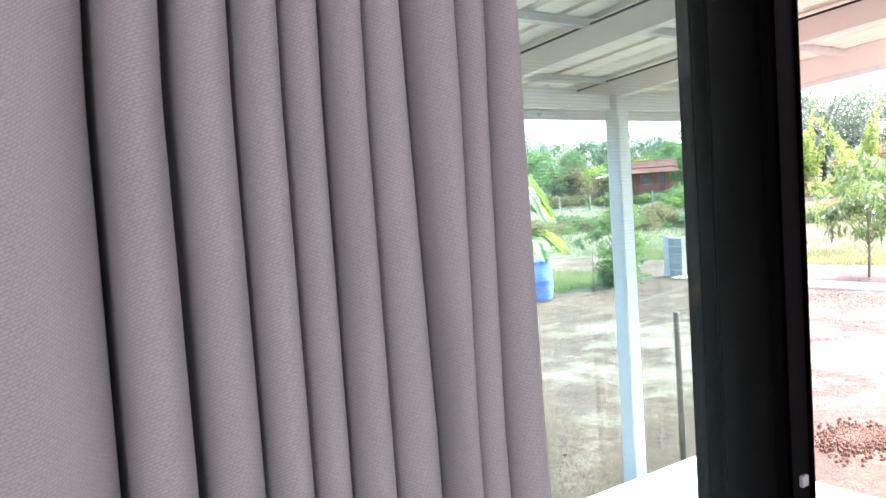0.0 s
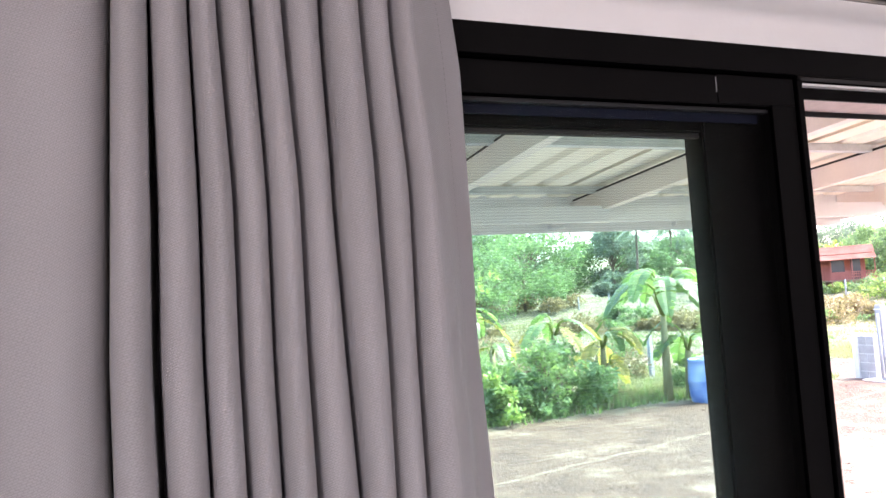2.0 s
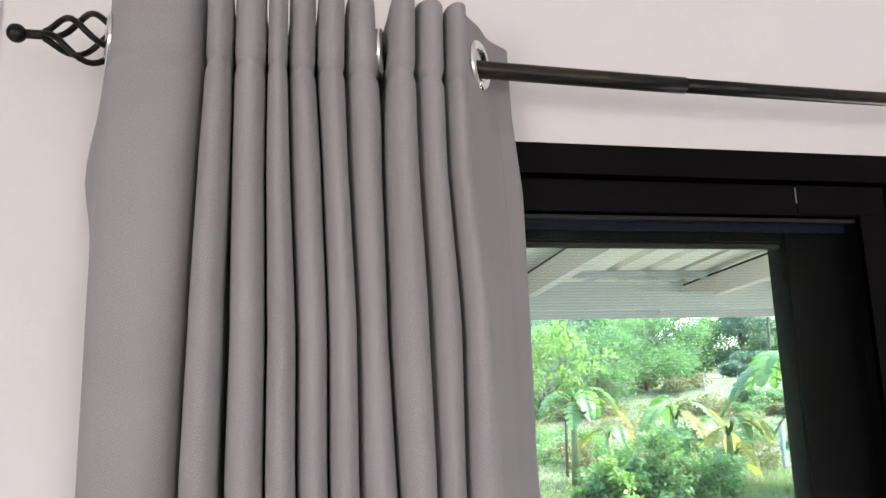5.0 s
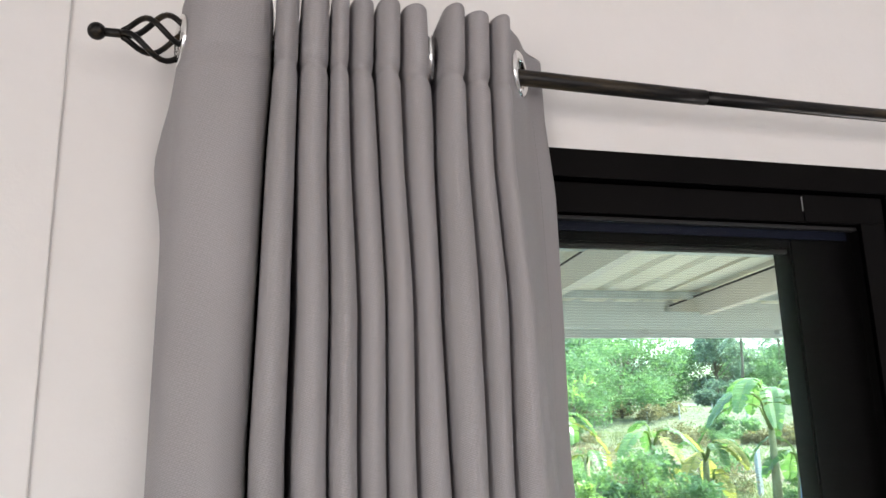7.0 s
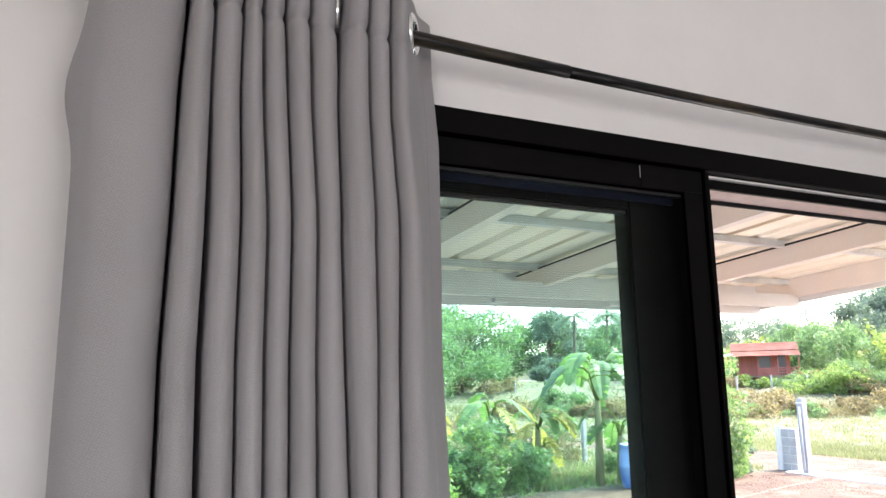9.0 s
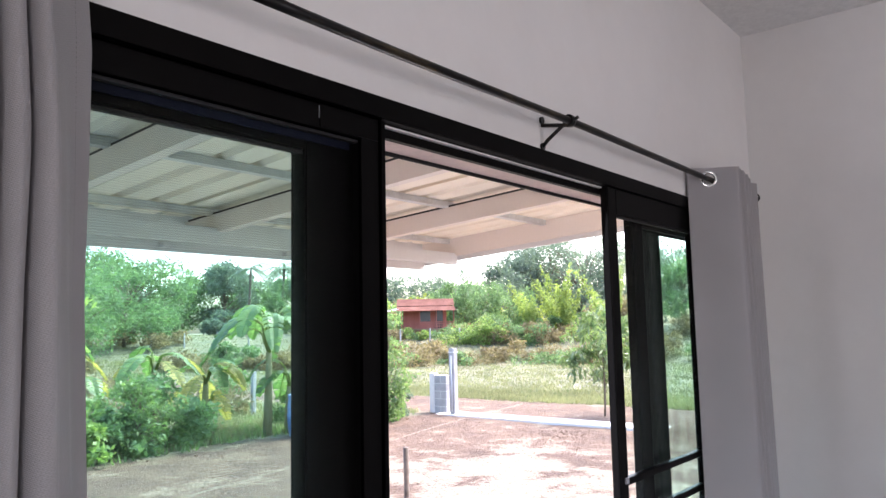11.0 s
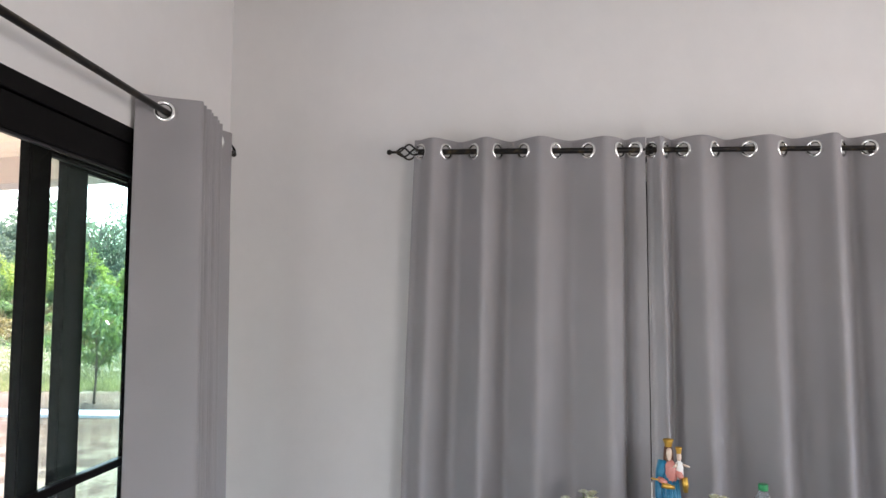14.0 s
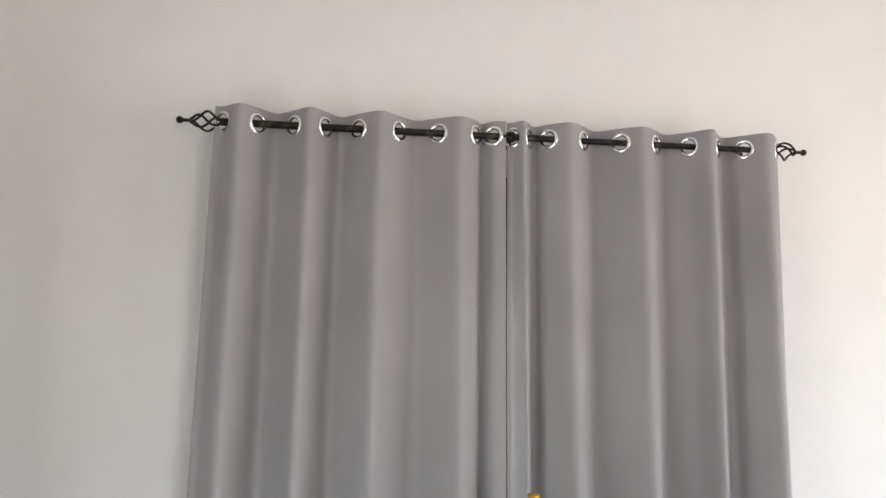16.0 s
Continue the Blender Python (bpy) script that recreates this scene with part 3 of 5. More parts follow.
def cloth(name, plan, z_top, z_bottom, holes, parent, per=8, rows=70, pinch=0.0, extra=None):
    """A hanging sheet. plan(s) gives the plan curve's control points at the height z.
    holes: indices of control points that carry a grommet on the rod."""
    zs = np.concatenate([np.linspace(z_top, z_top - 0.11, 23), np.linspace(z_top - 0.12, z_bottom, rows)])
    curves = [catmull(plan(z), per) for z in zs]
    n = len(curves[0])
    seg = np.linalg.norm(np.diff(curves[12], axis=0), axis=1)
    arc = np.concatenate([[0], np.cumsum(seg)])
    centres = [(arc[h * per], RZ) for h in holes]
    verts = np.zeros((len(zs), n, 3))
    for i, z in enumerate(zs):
        verts[i, :, :2] = curves[i]
        verts[i, :, 2] = z
    if extra is not None:
        extra(verts, arc, zs)
    faces, keep = [], np.ones((len(zs) - 1, n - 1), bool)
    for i in range(len(zs) - 1):
        zc = (zs[i] + zs[i + 1]) / 2
        if zc > RZ - 0.05:
            for j in range(n - 1):
                ac = (arc[j] + arc[j + 1]) / 2
                keep[i, j] = all((ac - a) ** 2 + (zc - b) ** 2 > 0.0255 ** 2 for a, b in centres)
    idx = np.arange(len(zs) * n).reshape(len(zs), n)
    for i in range(len(zs) - 1):
        for j in range(n - 1):
            if keep[i, j]:
                faces.append((idx[i, j], idx[i, j + 1], idx[i + 1, j + 1], idx[i + 1, j]))
    faces = [tuple(int(k) for k in f) for f in faces]
    ob = raw("fabric", [tuple(v) for v in verts.reshape(-1, 3).tolist()], faces, M_FABRIC, parent, smooth=True)
    uv = ob.data.uv_layers.new(name="UVMap")
    us, vs = np.tile(arc, len(zs)), np.repeat(zs, n)
    loops = np.zeros(len(ob.data.loops), int)
    ob.data.loops.foreach_get("vertex_index", loops)
    uv.data.foreach_set("uv", np.stack([us[loops], vs[loops]], 1).ravel())
    mod = ob.modifiers.new("thickness", "SOLIDIFY")
    mod.thickness, mod.offset = 0.0016, 0.0
    top = curves[12]
    for h in holes:
        j = h * per
        t = top[min(j + 1, n - 1)] - top[max(j - 1, 0)]
        ring(parent, (top[j][0], top[j][1], RZ), (t[1], -t[0], 0))
    return ob


def stitching(fabric, cols, col, z0, z1, parent, shift):
    """A row of short dark stitches down the sheet, along one column of its vertices."""
    pts = [fabric.data.vertices[k].co for k in range(col, len(fabric.data.vertices), cols)]
    zs, xs, ys = [p.z for p in pts][::-1], [p.x for p in pts][::-1], [p.y for p in pts][::-1]
    bm = bmesh.new()
    z = z0
    while z < z1:
        ends = [Vector((np.interp(h, zs, xs) + shift[0], np.interp(h, zs, ys) + shift[1], h)) for h in (z, z + 0.0038)]
        tube(bm, ends, 0.00055, 4)
        z += 0.0068
    return part("hem_stitching", bm, M_THREAD, parent, "dark grey hem stitching")


# gathered curtain at the door's near end: fold edges at four heights
EDGE_Z = (2.195, 2.102, 1.989, 1.802, 1.653, 1.392, 0.05)
EDGE_X = ((0.153, 0.183, 0.22, 0.243, 0.275, 0.308, 0.352, 0.39, 0.427, 0.456),
          (0.152, 0.182, 0.219, 0.242, 0.274, 0.307, 0.351, 0.389, 0.426, 0.455),
          (0.146, 0.181, 0.218, 0.245, 0.28, 0.31, 0.35, 0.391, 0.427, 0.456),
          (0.141, 0.1823, 0.2206, 0.2519, 0.2851, 0.3164, 0.3507, 0.395, 0.434, 0.468),
          (0.136, 0.1793, 0.2196, 0.2519, 0.2851, 0.3174, 0.3577, 0.399, 0.433, 0.474),
          (0.137, 0.1837, 0.2249, 0.2579, 0.2911, 0.3256, 0.3726, 0.4003, 0.4393, 0.4872),
          (0.125, 0.1786, 0.2267, 0.2666, 0.3067, 0.348, 0.4019, 0.4365, 0.4824, 0.5372))
FRONT_JIT = (-0.008, -0.005, -0.008, 0.000, -0.005, 0.002, -0.010, 0.002, 0.004)


def at_height(z, tables):
    zs = EDGE_Z[::-1]
    return [float(np.interp(z, zs, [row[k] for row in tables][::-1])) for k in range(len(tables[0]))]


def gathered(z):
    e = at_height(z, EDGE_X)
    seam = math.exp(-((z - 2.100) / 0.007) ** 2)
    lean = float(np.interp(z, (0.05, 1.67, 2.04, 2.15), (0.024, 0.033, 0.035, 0.044)))
    bulge = -0.014 * math.exp(-((z - 1.99) / 0.06) ** 2)
    top = max(0.0, (z - 2.04) / 0.15)
    front = float(np.interp(z, (1.38, 1.70, 1.84, 1.98), (-0.161, -0.173, -0.176, -0.163))) + 0.0055 * seam - 0.003 * top
    wide = 0.008 * top
    pts = [(0.075, -0.012), (0.020 + lean * 0.6 + bulge, -0.030), (lean - 0.004 + bulge, -0.066), (lean + 0.001, RY + 0.006), (lean + 0.018, front + 0.014), (0.088, front - 0.005), (e[0] - 0.022, front - 0.001), (e[0] - 0.004, front + 0.030)]
    for k in range(9):
        a, b = e[k] + (wide if k == 6 else 0), e[k + 1] - (wide if k == 5 else 0)
        a, b = a + 0.06 * (b - a) * seam, b - 0.06 * (b - a) * seam
        if k == 0:
            b -= 0.004 * min(1.0, max(0.0, (1.98 - z) / 0.15))
        w = b - a
        f = front + FRONT_JIT[k]
        pts += [(a, -0.040), (a + 0.003, -0.095), (a + 0.07 * w, f + 0.022), (a + 0.23 * w, f + 0.004), (a + 0.52 * w, f - 0.002), (a + 0.80 * w, f + 0.006), (b - 0.06 * w, f + 0.024), (b - 0.003, -0.095)]
    pts = pts[:-1]
    r = float(np.interp(z, (0.05, 1.39, 1.65, 1.80, 1.99, 2.06, 2.10, 2.19), (0.085, 0.070, 0.072, 0.079, 0.090, 0.084, 0.081, 0.078)))
    pts += [(e[9] + 0.008, -0.125), (e[9] + 0.025, -0.105), (e[9] + r * 0.6, -0.072), (e[9] + r, -0.048), (e[9] + r + 0.004, -0.036)]
    return pts


def crease(verts, arc, zs):
    """Two slanting fold marks in the flat first panel."""
    for z0, amp in ((1.745, 0.0036), (1.768, 0.0022)):
        d = (zs[:, None] - (z0 - 0.55 * (arc[None, :] - 0.16)))
        mask = np.clip(1 - np.abs(arc[None, :] - 0.21) / 0.09, 0, 1)
        verts[:, :, 1] += amp * np.exp(-(d / 0.014) ** 2) * mask


cur = thing("curtain", "grey woven blackout curtain gathered in tight folds at the door", "curtain", (0, 0, 0), "curtains")
sheet = cloth("gathered", gathered, 2.191, 0.03, (3, 8 + 8 * 9), cur, per=4, rows=120, extra=crease)
COLS = 4 * (len(gathered(1.0)) - 1) + 1
stitching(sheet, COLS, COLS - 1 - 7, 1.20, 2.085, cur, (-0.0012, -0.0016))
ring(cur, (0.351, -0.122, RZ - 0.002), (1, -0.22, 0))


def stacked(z):
    """Curtain pushed together at the far end of the door."""
    low = float(np.interp(z, (0.05, 2.0), (0.05, 0.0)))
    f = -0.170 - low * 0.4
    ry = rod_y(2.884)
    pts = [(2.822, -0.014), (2.835, -0.020), (2.860, -0.042), (2.884, ry), (2.915 + low * 0.3, f + 0.035), (2.930 + low * 0.3, f + 0.008), (2.942 + low * 0.4, f), (2.952 + low * 0.4, f + 0.012), (2.956, -0.10)]
    x = 2.966 + low * 0.3
    for k in range(6):
        w = (0.040, 0.050, 0.036, 0.052, 0.044, 0.056)[k]
        ff = f + (0.008, 0.010, 0.020, 0.022, 0.034, 0.042)[k]
        pts += [(x, -0.07), (x + 0.004, -0.11), (x + 0.3 * w, ff + 0.012), (x + 0.55 * w, ff), (x + 0.85 * w, ff + 0.016), (x + w, -0.11)]
        x += w
    pts += [(x + 0.006, -0.055), (x + 0.02, -0.052), (3.285, -0.082), (3.330 + low, -0.106), (3.358 + low, -0.112), (3.364 + low, -0.095)]
    return pts


cur = thing("curtain", "grey blackout curtain pushed into the corner beside the sliding door", "curtain", (0, 0, 0), "curtains")
cloth("stacked", stacked, 2.182, 0.03, (3, 9 + 36 + 2), cur, per=5, rows=50)

# drawn pair in front of the window: rod crossings along the wall
LEFT_Y = (-0.787, -0.884, -0.986, -1.076, -1.172, -1.292, -1.410, -1.526, -1.580)
RIGHT_Y = (-1.643, -1.692, -1.756, -1.870, -1.993, -2.112, -2.226, -2.326, -2.420, -2.536)


def drawn(ys, front_first, spread, seed, first=0.024, last=0.024):
    """Shallow waves: the sheet crosses the rod at each y, in front and behind by turns."""
    rng = random.Random(seed)
    bulge = [rng.uniform(0.8, 1.2) for _ in ys]

    def plan(z):
        s = float(np.interp(z, (0.05, 1.0, 2.2), (1.0, 0.75, 0.0)))
        mid = ys[-1] if front_first and seed == 3 else ys[0]
        pts = []
        yy = [mid + (y - mid) * (1 + spread * s) for y in ys]
        x0 = 3.508
        side = -1 if front_first else 1
        pts.append((x0 - side * 0.004, yy[0] + first))
        for k, y in enumerate(yy):
            pts.append((x0, y))
            if k + 1 < len(yy):
                w = abs(yy[k + 1] - y)
                amp = (0.046 if w > 0.07 else 0.032) * bulge[k] * (1 + 0.6 * s)
                pts.append((x0 + side * amp - 0.012 * s, (y + yy[k + 1]) / 2 + 0.012 * s * (bulge[k] - 1) * 5))
            side = -side
        pts.append((x0 - side * 0.010, yy[-1] - last))
        return pts
    return plan


cur = thing("curtain", "grey blackout curtain drawn over the window, on chrome grommets", "curtain", (0, 0, 0), "curtains")
cloth("drawn", drawn(LEFT_Y, True, 0.070, 3, last=0.037), 2.185, 0.03, [1 + 2 * k for k in range(len(LEFT_Y))], cur, per=7, rows=40)
cur = thing("curtain", "grey blackout curtain drawn over the window beside its twin", "curtain", (0, 0, 0), "curtains")
cloth("drawn", drawn(RIGHT_Y, True, 0.012, 8, first=0.019, last=0.008), 2.185, 0.03, [1 + 2 * k for k in range(len(RIGHT_Y))], cur, per=7, rows=40)

# ---- things before the window ----
TZ = 0.835
tab = thing("side_table", "brown wooden side table under the window curtains", "table", (3.24, -1.65, 0))
tab.matrix_world = Matrix()
part("tabletop", boxed(3.02, 3.44, -2.25, -1.05, TZ - 0.03, TZ, 0.004), M_WOOD, tab)
for x in (3.05, 3.37):
    for y in (-2.22, -1.12):
        part("leg", boxed(x, x + 0.04, y, y + 0.04, 0, TZ - 0.03, 0.003), M_WOOD, tab)

# religious figurine as one plain mesh: skirt, mantle, two crowned heads, arms
bm = bmesh.new()
SX, SY = 3.235, -1.618
lathe(bm, [(0.058, 0), (0.060, 0.02), (0.050, 0.03), (0.052, 0.06), (0.046, 0.14), (0.040, 0.20), (0.032, 0.25), (0.030, 0.27), (0.022, 0.300), (0.008, 0.312)], (SX, SY, TZ), 20, 0)
lathe(bm, [(0.018, 0.20), (0.026, 0.225), (0.028, 0.26), (0.024, 0.292), (0.009, 0.312)], (SX - 0.010, SY - 0.004, TZ), 16, 1)
lathe(bm, [(0.006, 0.305), (0.0095, 0.320), (0.0125, 0.338), (0.0110, 0.354), (0.004, 0.361)], (SX - 0.013, SY, TZ), 14, 2)
lathe(bm, [(0.026, 0.275), (0.022, 0.30), (0.0195, 0.34), (0.016, 0.364), (0.005, 0.371)], (SX + 0.003, SY, TZ), 14, 3)
lathe(bm, [(0.014, 0.364), (0.016, 0.368), (0.0155, 0.374), (0.0205, 0.388), (0.0225, 0.395), (0.0185, 0.391), (0.010, 0.384)], (SX, SY, TZ), 14, 4)
lathe(bm, [(0.010, 0.232), (0.017, 0.25), (0.017, 0.28), (0.013, 0.302), (0.005, 0.310)], (SX - 0.016, SY - 0.040, TZ), 14, 5)
lathe(bm, [(0.005, 0.306), (0.0095, 0.317), (0.0105, 0.330), (0.007, 0.342)], (SX - 0.016, SY - 0.040, TZ), 12, 2)
lathe(bm, [(0.0095, 0.338), (0.0108, 0.342), (0.0105, 0.347), (0.013, 0.360), (0.014, 0.365), (0.011, 0.361), (0.005, 0.354)], (SX - 0.014, SY - 0.040, TZ), 12, 4)
for a, b, r, mi in (((0.004, 0.022, 0.305), (-0.012, 0.044, 0.225), 0.021, 0), ((-0.008, 0.042, 0.235), (-0.004, 0.040, 0.10), 0.018, 0), ((-0.02, 0.046, 0.235), (-0.045, 0.020, 0.222), 0.012, 1), ((-0.01, -0.03, 0.27), (-0.04, -0.045, 0.24), 0.013, 1),
                    ((-0.018, -0.052, 0.294), (-0.03, -0.080, 0.286), 0.005, 2), ((-0.022, -0.030, 0.294), (-0.036, -0.010, 0.286), 0.005, 2), ((-0.03, 0.045, 0.232), (-0.045, 0.082, 0.242), 0.004, 4), ((-0.04, -0.055, 0.245), (-0.035, -0.060, 0.185), 0.013, 4), ((-0.046, 0.040, 0.215), (-0.046, -0.01, 0.205), 0.011, 4)):
    k = len(bm.faces)
    tube(bm, [Vector((SX, SY, TZ)) + Vector(a), Vector((SX, SY, TZ)) + (Vector(a) + Vector(b)) / 2 + Vector((-0.003, 0, 0)), Vector((SX, SY, TZ)) + Vector(b)], [r, r * 1.05, r * 0.75], 10)
    bm.faces.ensure_lookup_table()
    for f in bm.faces[k:]:
        f.material_index = mi
for k in range(9):  # folds of the skirt
    a = math.pi * 0.55 + k * math.pi * 0.9 / 8
    kk = len(bm.faces)
    tube(bm, [(SX + 0.050 * math.cos(a), SY + 0.050 * math.sin(a), TZ + 0.03), (SX + 0.044 * math.cos(a), SY + 0.044 * math.sin(a), TZ + 0.14), (SX + 0.036 * math.cos(a), SY + 0.036 * math.sin(a), TZ + 0.23)], [0.010, 0.007, 0.004], 8)
for v in bm.verts:
    v.co = Vector((SX, SY, TZ)) + (v.co - Vector((SX, SY, TZ))) * 0.76
statue = solid("figurine", bm, [M_ROBE, M_PINK, M_CREAM, M_BROWN, M_GOLD, M_WHITEG], "painted plaster religious figurine in blue and pink with gold crowns", "figurine")


def bouquet(place, radius, count, seed, label):
    rng = random.Random(seed)
    ob = thing("flower_vase", label, "flowers", (0, 0, 0), "flower vases")
    bm = bmesh.new()
    lathe(bm, [(0.028, 0), (0.040, 0.02), (0.036, 0.045), (0.024, 0.06), (0.028, 0.068)], place, 18)
    part("vase", bm, M_WHITEG, ob)
    for k in range(count):
        a, r = rng.uniform(0, 6.28), radius * math.sqrt(rng.random())
        c = Vector((place[0] + r * math.cos(a), place[1] + r * math.sin(a), place[2] + 0.100 + 0.03 * rng.random() - 0.3 * r))
        bm = bmesh.new()
        for ringk, (n, rr, tilt) in enumerate(((5, 0.010, 1.2), (7, 0.016, 0.8), (8, 0.021, 0.35))):
            for i in range(n):
                b = 2 * math.pi * (i + ringk * 0.5) / n
                d = Vector((math.cos(b), math.sin(b), 0))
                t = d.cross(Vector((0, 0, 1)))
                tip = c + d * rr * math.cos(tilt) + Vector((0, 0, rr * math.sin(tilt)))
                mid = c + d * rr * 0.55 * math.cos(tilt) + Vector((0, 0, rr * 0.7 * math.sin(tilt) - 0.002))
                vs = [bm.verts.new(p) for p in (c, mid + t * rr * 0.42, tip, mid - t * rr * 0.42)]
                bm.faces.new(vs)
        part("flower", bm, M_PETAL, ob)
        bm = bmesh.new()
        tube(bm, [(place[0] + 0.3 * r * math.cos(a), place[1] + 0.3 * r * math.sin(a), place[2] + 0.05), c], 0.0018, 5)
        part("stem", bm, M_LEAF, ob)
    for k in range(7):
        a = rng.uniform(0, 6.28)
        d, t = Vector((math.cos(a), math.sin(a), 0)), Vector((-math.sin(a), math.cos(a), 0))
        base = Vector(place) + Vector((0, 0, 0.06))
        bm = bmesh.new()
        p = [base, base + d * radius * 0.6 + Vector((0, 0, 0.04)), base + d * radius * 1.15 + Vector((0, 0, 0.030))]
        vs = [bm.verts.new(q) for q in (p[0], p[1] + t * 0.014, p[2], p[1] - t * 0.014)]
        bm.faces.new(vs)
        part("leaf", bm, M_LEAF, ob)
    return ob


bouquet((3.235, -1.36, TZ), 0.075, 13, 5, "white vase of pale yellow and white flowers")
bouquet((3.245, -1.76, TZ - 0.015 + 0.015), 0.045, 7, 9, "small vase of white flowers beside the figurine")
bot = thing("water_bottle", "clear plastic water bottle with a green cap on the table", "bottle", (0, 0, 0))
bm = bmesh.new()
lathe(bm, [(0.030, 0), (0.033, 0.006), (0.033, 0.03), (0.031, 0.036), (0.033, 0.042), (0.033, 0.092), (0.029, 0.115), (0.016, 0.134), (0.013, 0.143)], (3.24, -1.915, TZ), 24)
part("bottle_body", bm, M_PET, bot).visible_shadow = False
bm = bmesh.new()
lathe(bm, [(0.0150, 0.143), (0.0155, 0.145), (0.0155, 0.160), (0.0145, 0.163)], (3.24, -1.915, TZ), 20)
part("cap", bm, M_GREENCAP, bot, "green screw cap")

# ---- porch ----
porch = thing("porch", "white steel porch with a cream corrugated metal roof", "porch", (0, 0, 0))


def raft(y):
    return 2.292 - 0.063 * y


def sloped(x0, x1, y0, y1, below, above, bevel=0.0):
    """A bar along y that follows the roof's slope."""
    bm = bmesh.new()
    vs = [bm.verts.new((x, y, raft(y) + z)) for y in (y0, y1) for x, z in ((x0, below), (x1, below), (x1, above), (x0, above))]
    for f in ((0, 1, 2, 3), (7, 6, 5, 4), (0, 4, 5, 1), (1, 5, 6, 2), (2, 6, 7, 3), (3, 7, 4, 0)):
        bm.faces.new([vs[i] for i in f])
    return bm


for x in (-2.58, -1.58, -0.58, 0.42, 1.42, 2.42, 3.42):
    part("rafter", sloped(x - 0.025, x + 0.025, 0.16, 2.72, 0, 0.10), M_RAFTER, porch)
    # black strip paints the dark, shaded gap between rafter and sheet
    part("gap_shade_strip", sloped(x - 0.021, x + 0.021, 0.18, 2.70, 0.1004, 0.1125), M_RUBBER, porch)
part("verge_board", sloped(4.50, 4.535, 0.16, 2.76, -0.03, 0.085), M_STEEL, porch)
part("verge_packer", sloped(4.47, 4.495, 0.16, 2.74, 0.0, 0.135), M_RAFTER, porch)
for y in (0.45, 0.85, 1.63, 2.48):
    bm = boxed(-3.0, 4.50, y - 0.022, y + 0.022, raft(y) + 0.1005, raft(y) + 0.106)
    box(bm, -3.0, 4.50, y - 0.022, y - 0.018, raft(y) + 0.106, raft(y) + 0.135)
    box(bm, -3.0, 4.50, y + 0.018, y + 0.022, raft(y) + 0.106, raft(y) + 0.135)
    part("purlin", bm, M_GALV, porch)
for s in range(10):  # lapped roof sheets, four ribs each
    prof = []
    for k in range(4):
        x = -3.06 + 0.76 * s + 0.195 * k
        prof += [(x, 0.0), (x + 0.128, 0.0), (x + 0.147, 0.026), (x + 0.176, 0.026)]
    prof.append((prof[-1][0] + 0.019, 0.0))
    bm = bmesh.new()
    lift = 0.137 + 0.0015 * (s % 2)
    rows_ = [[bm.verts.new((px, y, raft(y) + lift + pz)) for px, pz in prof] for y in (0.155, 1.0, 1.9, 2.85)]
    for a, b in zip(rows_, rows_[1:]):
        for k in range(len(prof) - 1):
            bm.faces.new((a[k], a[k + 1], b[k + 1], b[k]))
    part("roof_sheet", bm, M_SHEET, porch).modifiers.new("thickness", "SOLIDIFY").thickness = 0.001
part("eave_beam", boxed(-3.0, 4.495, 2.41, 2.46, 2.074, 2.160, 0.003), M_STEEL, porch)
part("fascia", boxed(-3.0, 4.50, 2.745, 2.765, 2.055, 2.27, 0.002), M_STEEL, porch)
for x in (1.42, 2.30, 3.15, 3.86):
    part("fascia_clip", boxed(x - 0.05, x + 0.05, 2.70, 2.745, 2.075, 2.10, 0.002), M_STEEL, porch)
for x in (3.372, -0.65):
    p = part("post", boxed(x, x + 0.10, 2.36, 2.46, -0.30, 2.165, 0.006), M_STEEL, porch)
    part("weld_plate", boxed(x - 0.005, x + 0.105, 2.355, 2.465, -0.30, -0.255, 0.002), M_STEEL, p)
lampy = thing("porch_light", "small white porch bulb fitting under a rafter", "lamp", (0, 0, 0))
bm = bmesh.new()
lathe(bm, [(0.012, 0), (0.022, 0.008), (0.026, 0.024), (0.02, 0.045), (0.012, 0.055)], (1.36, 1.02, raft(1.02) + 0.02), 14)
part("bulb", bm, M_WHITEG, lampy)
part("holder", boxed(1.335, 1.396, 1.00, 1.04, raft(1.02) + 0.062, raft(1.02) + 0.085, 0.002), M_STEEL, lampy)
solid("porch_slab", boxed(-3.0, 3.9, 0.15, 2.25, -0.45, -0.06, 0.01), M_CONC, "bare concrete porch slab before the door", "slab", kind="structure")

# ---- ground ----


def ground_z(x, y):
    d = math.hypot(x, y)
    rise = max(0.0, d - 38.0) * 0.165
    return -0.30 + min(rise, 1.75) + 0.035 * noise.noise(Vector((x * 0.45, y * 0.45, 0))) + 0.015 * noise.noise(Vector((x * 1.7, y * 1.7, 3)))


def axis(lo, hi, fine_lo, fine_hi, step):
    out = list(np.arange(fine_lo, fine_hi, step))
    s, v = step, fine_hi
    while v < hi:
        out.append(v)
        s *= 1.16
        v += s
    out.append(hi)
    s, v = step, fine_lo
    low = []
    while v > lo:
        s *= 1.16
        v -= s
        low.append(max(v, lo))
    return low[::-1] + out


gx, gy = axis(-900, 1200, -2, 20, 0.25), axis(-600, 1200, 0.0, 18, 0.25)
gv, nx = [], len(gx)
for y in gy:
    for x in gx:
        inside = -2.2 < x < 4.2 and y < 0.6
        gv.append((x, y, -0.5 if (inside or y < 0.2) else ground_z(x, y)))
gf = [(j * nx + i, j * nx + i + 1, (j + 1) * nx + i + 1, (j + 1) * nx + i) for j in range(len(gy) - 1) for i in range(nx - 1)]
tagged(raw("ground", gv, gf, M_EARTH, smooth=True), "bare red-brown earth with pale dry sand, running into meadow", "ground", kind="structure")

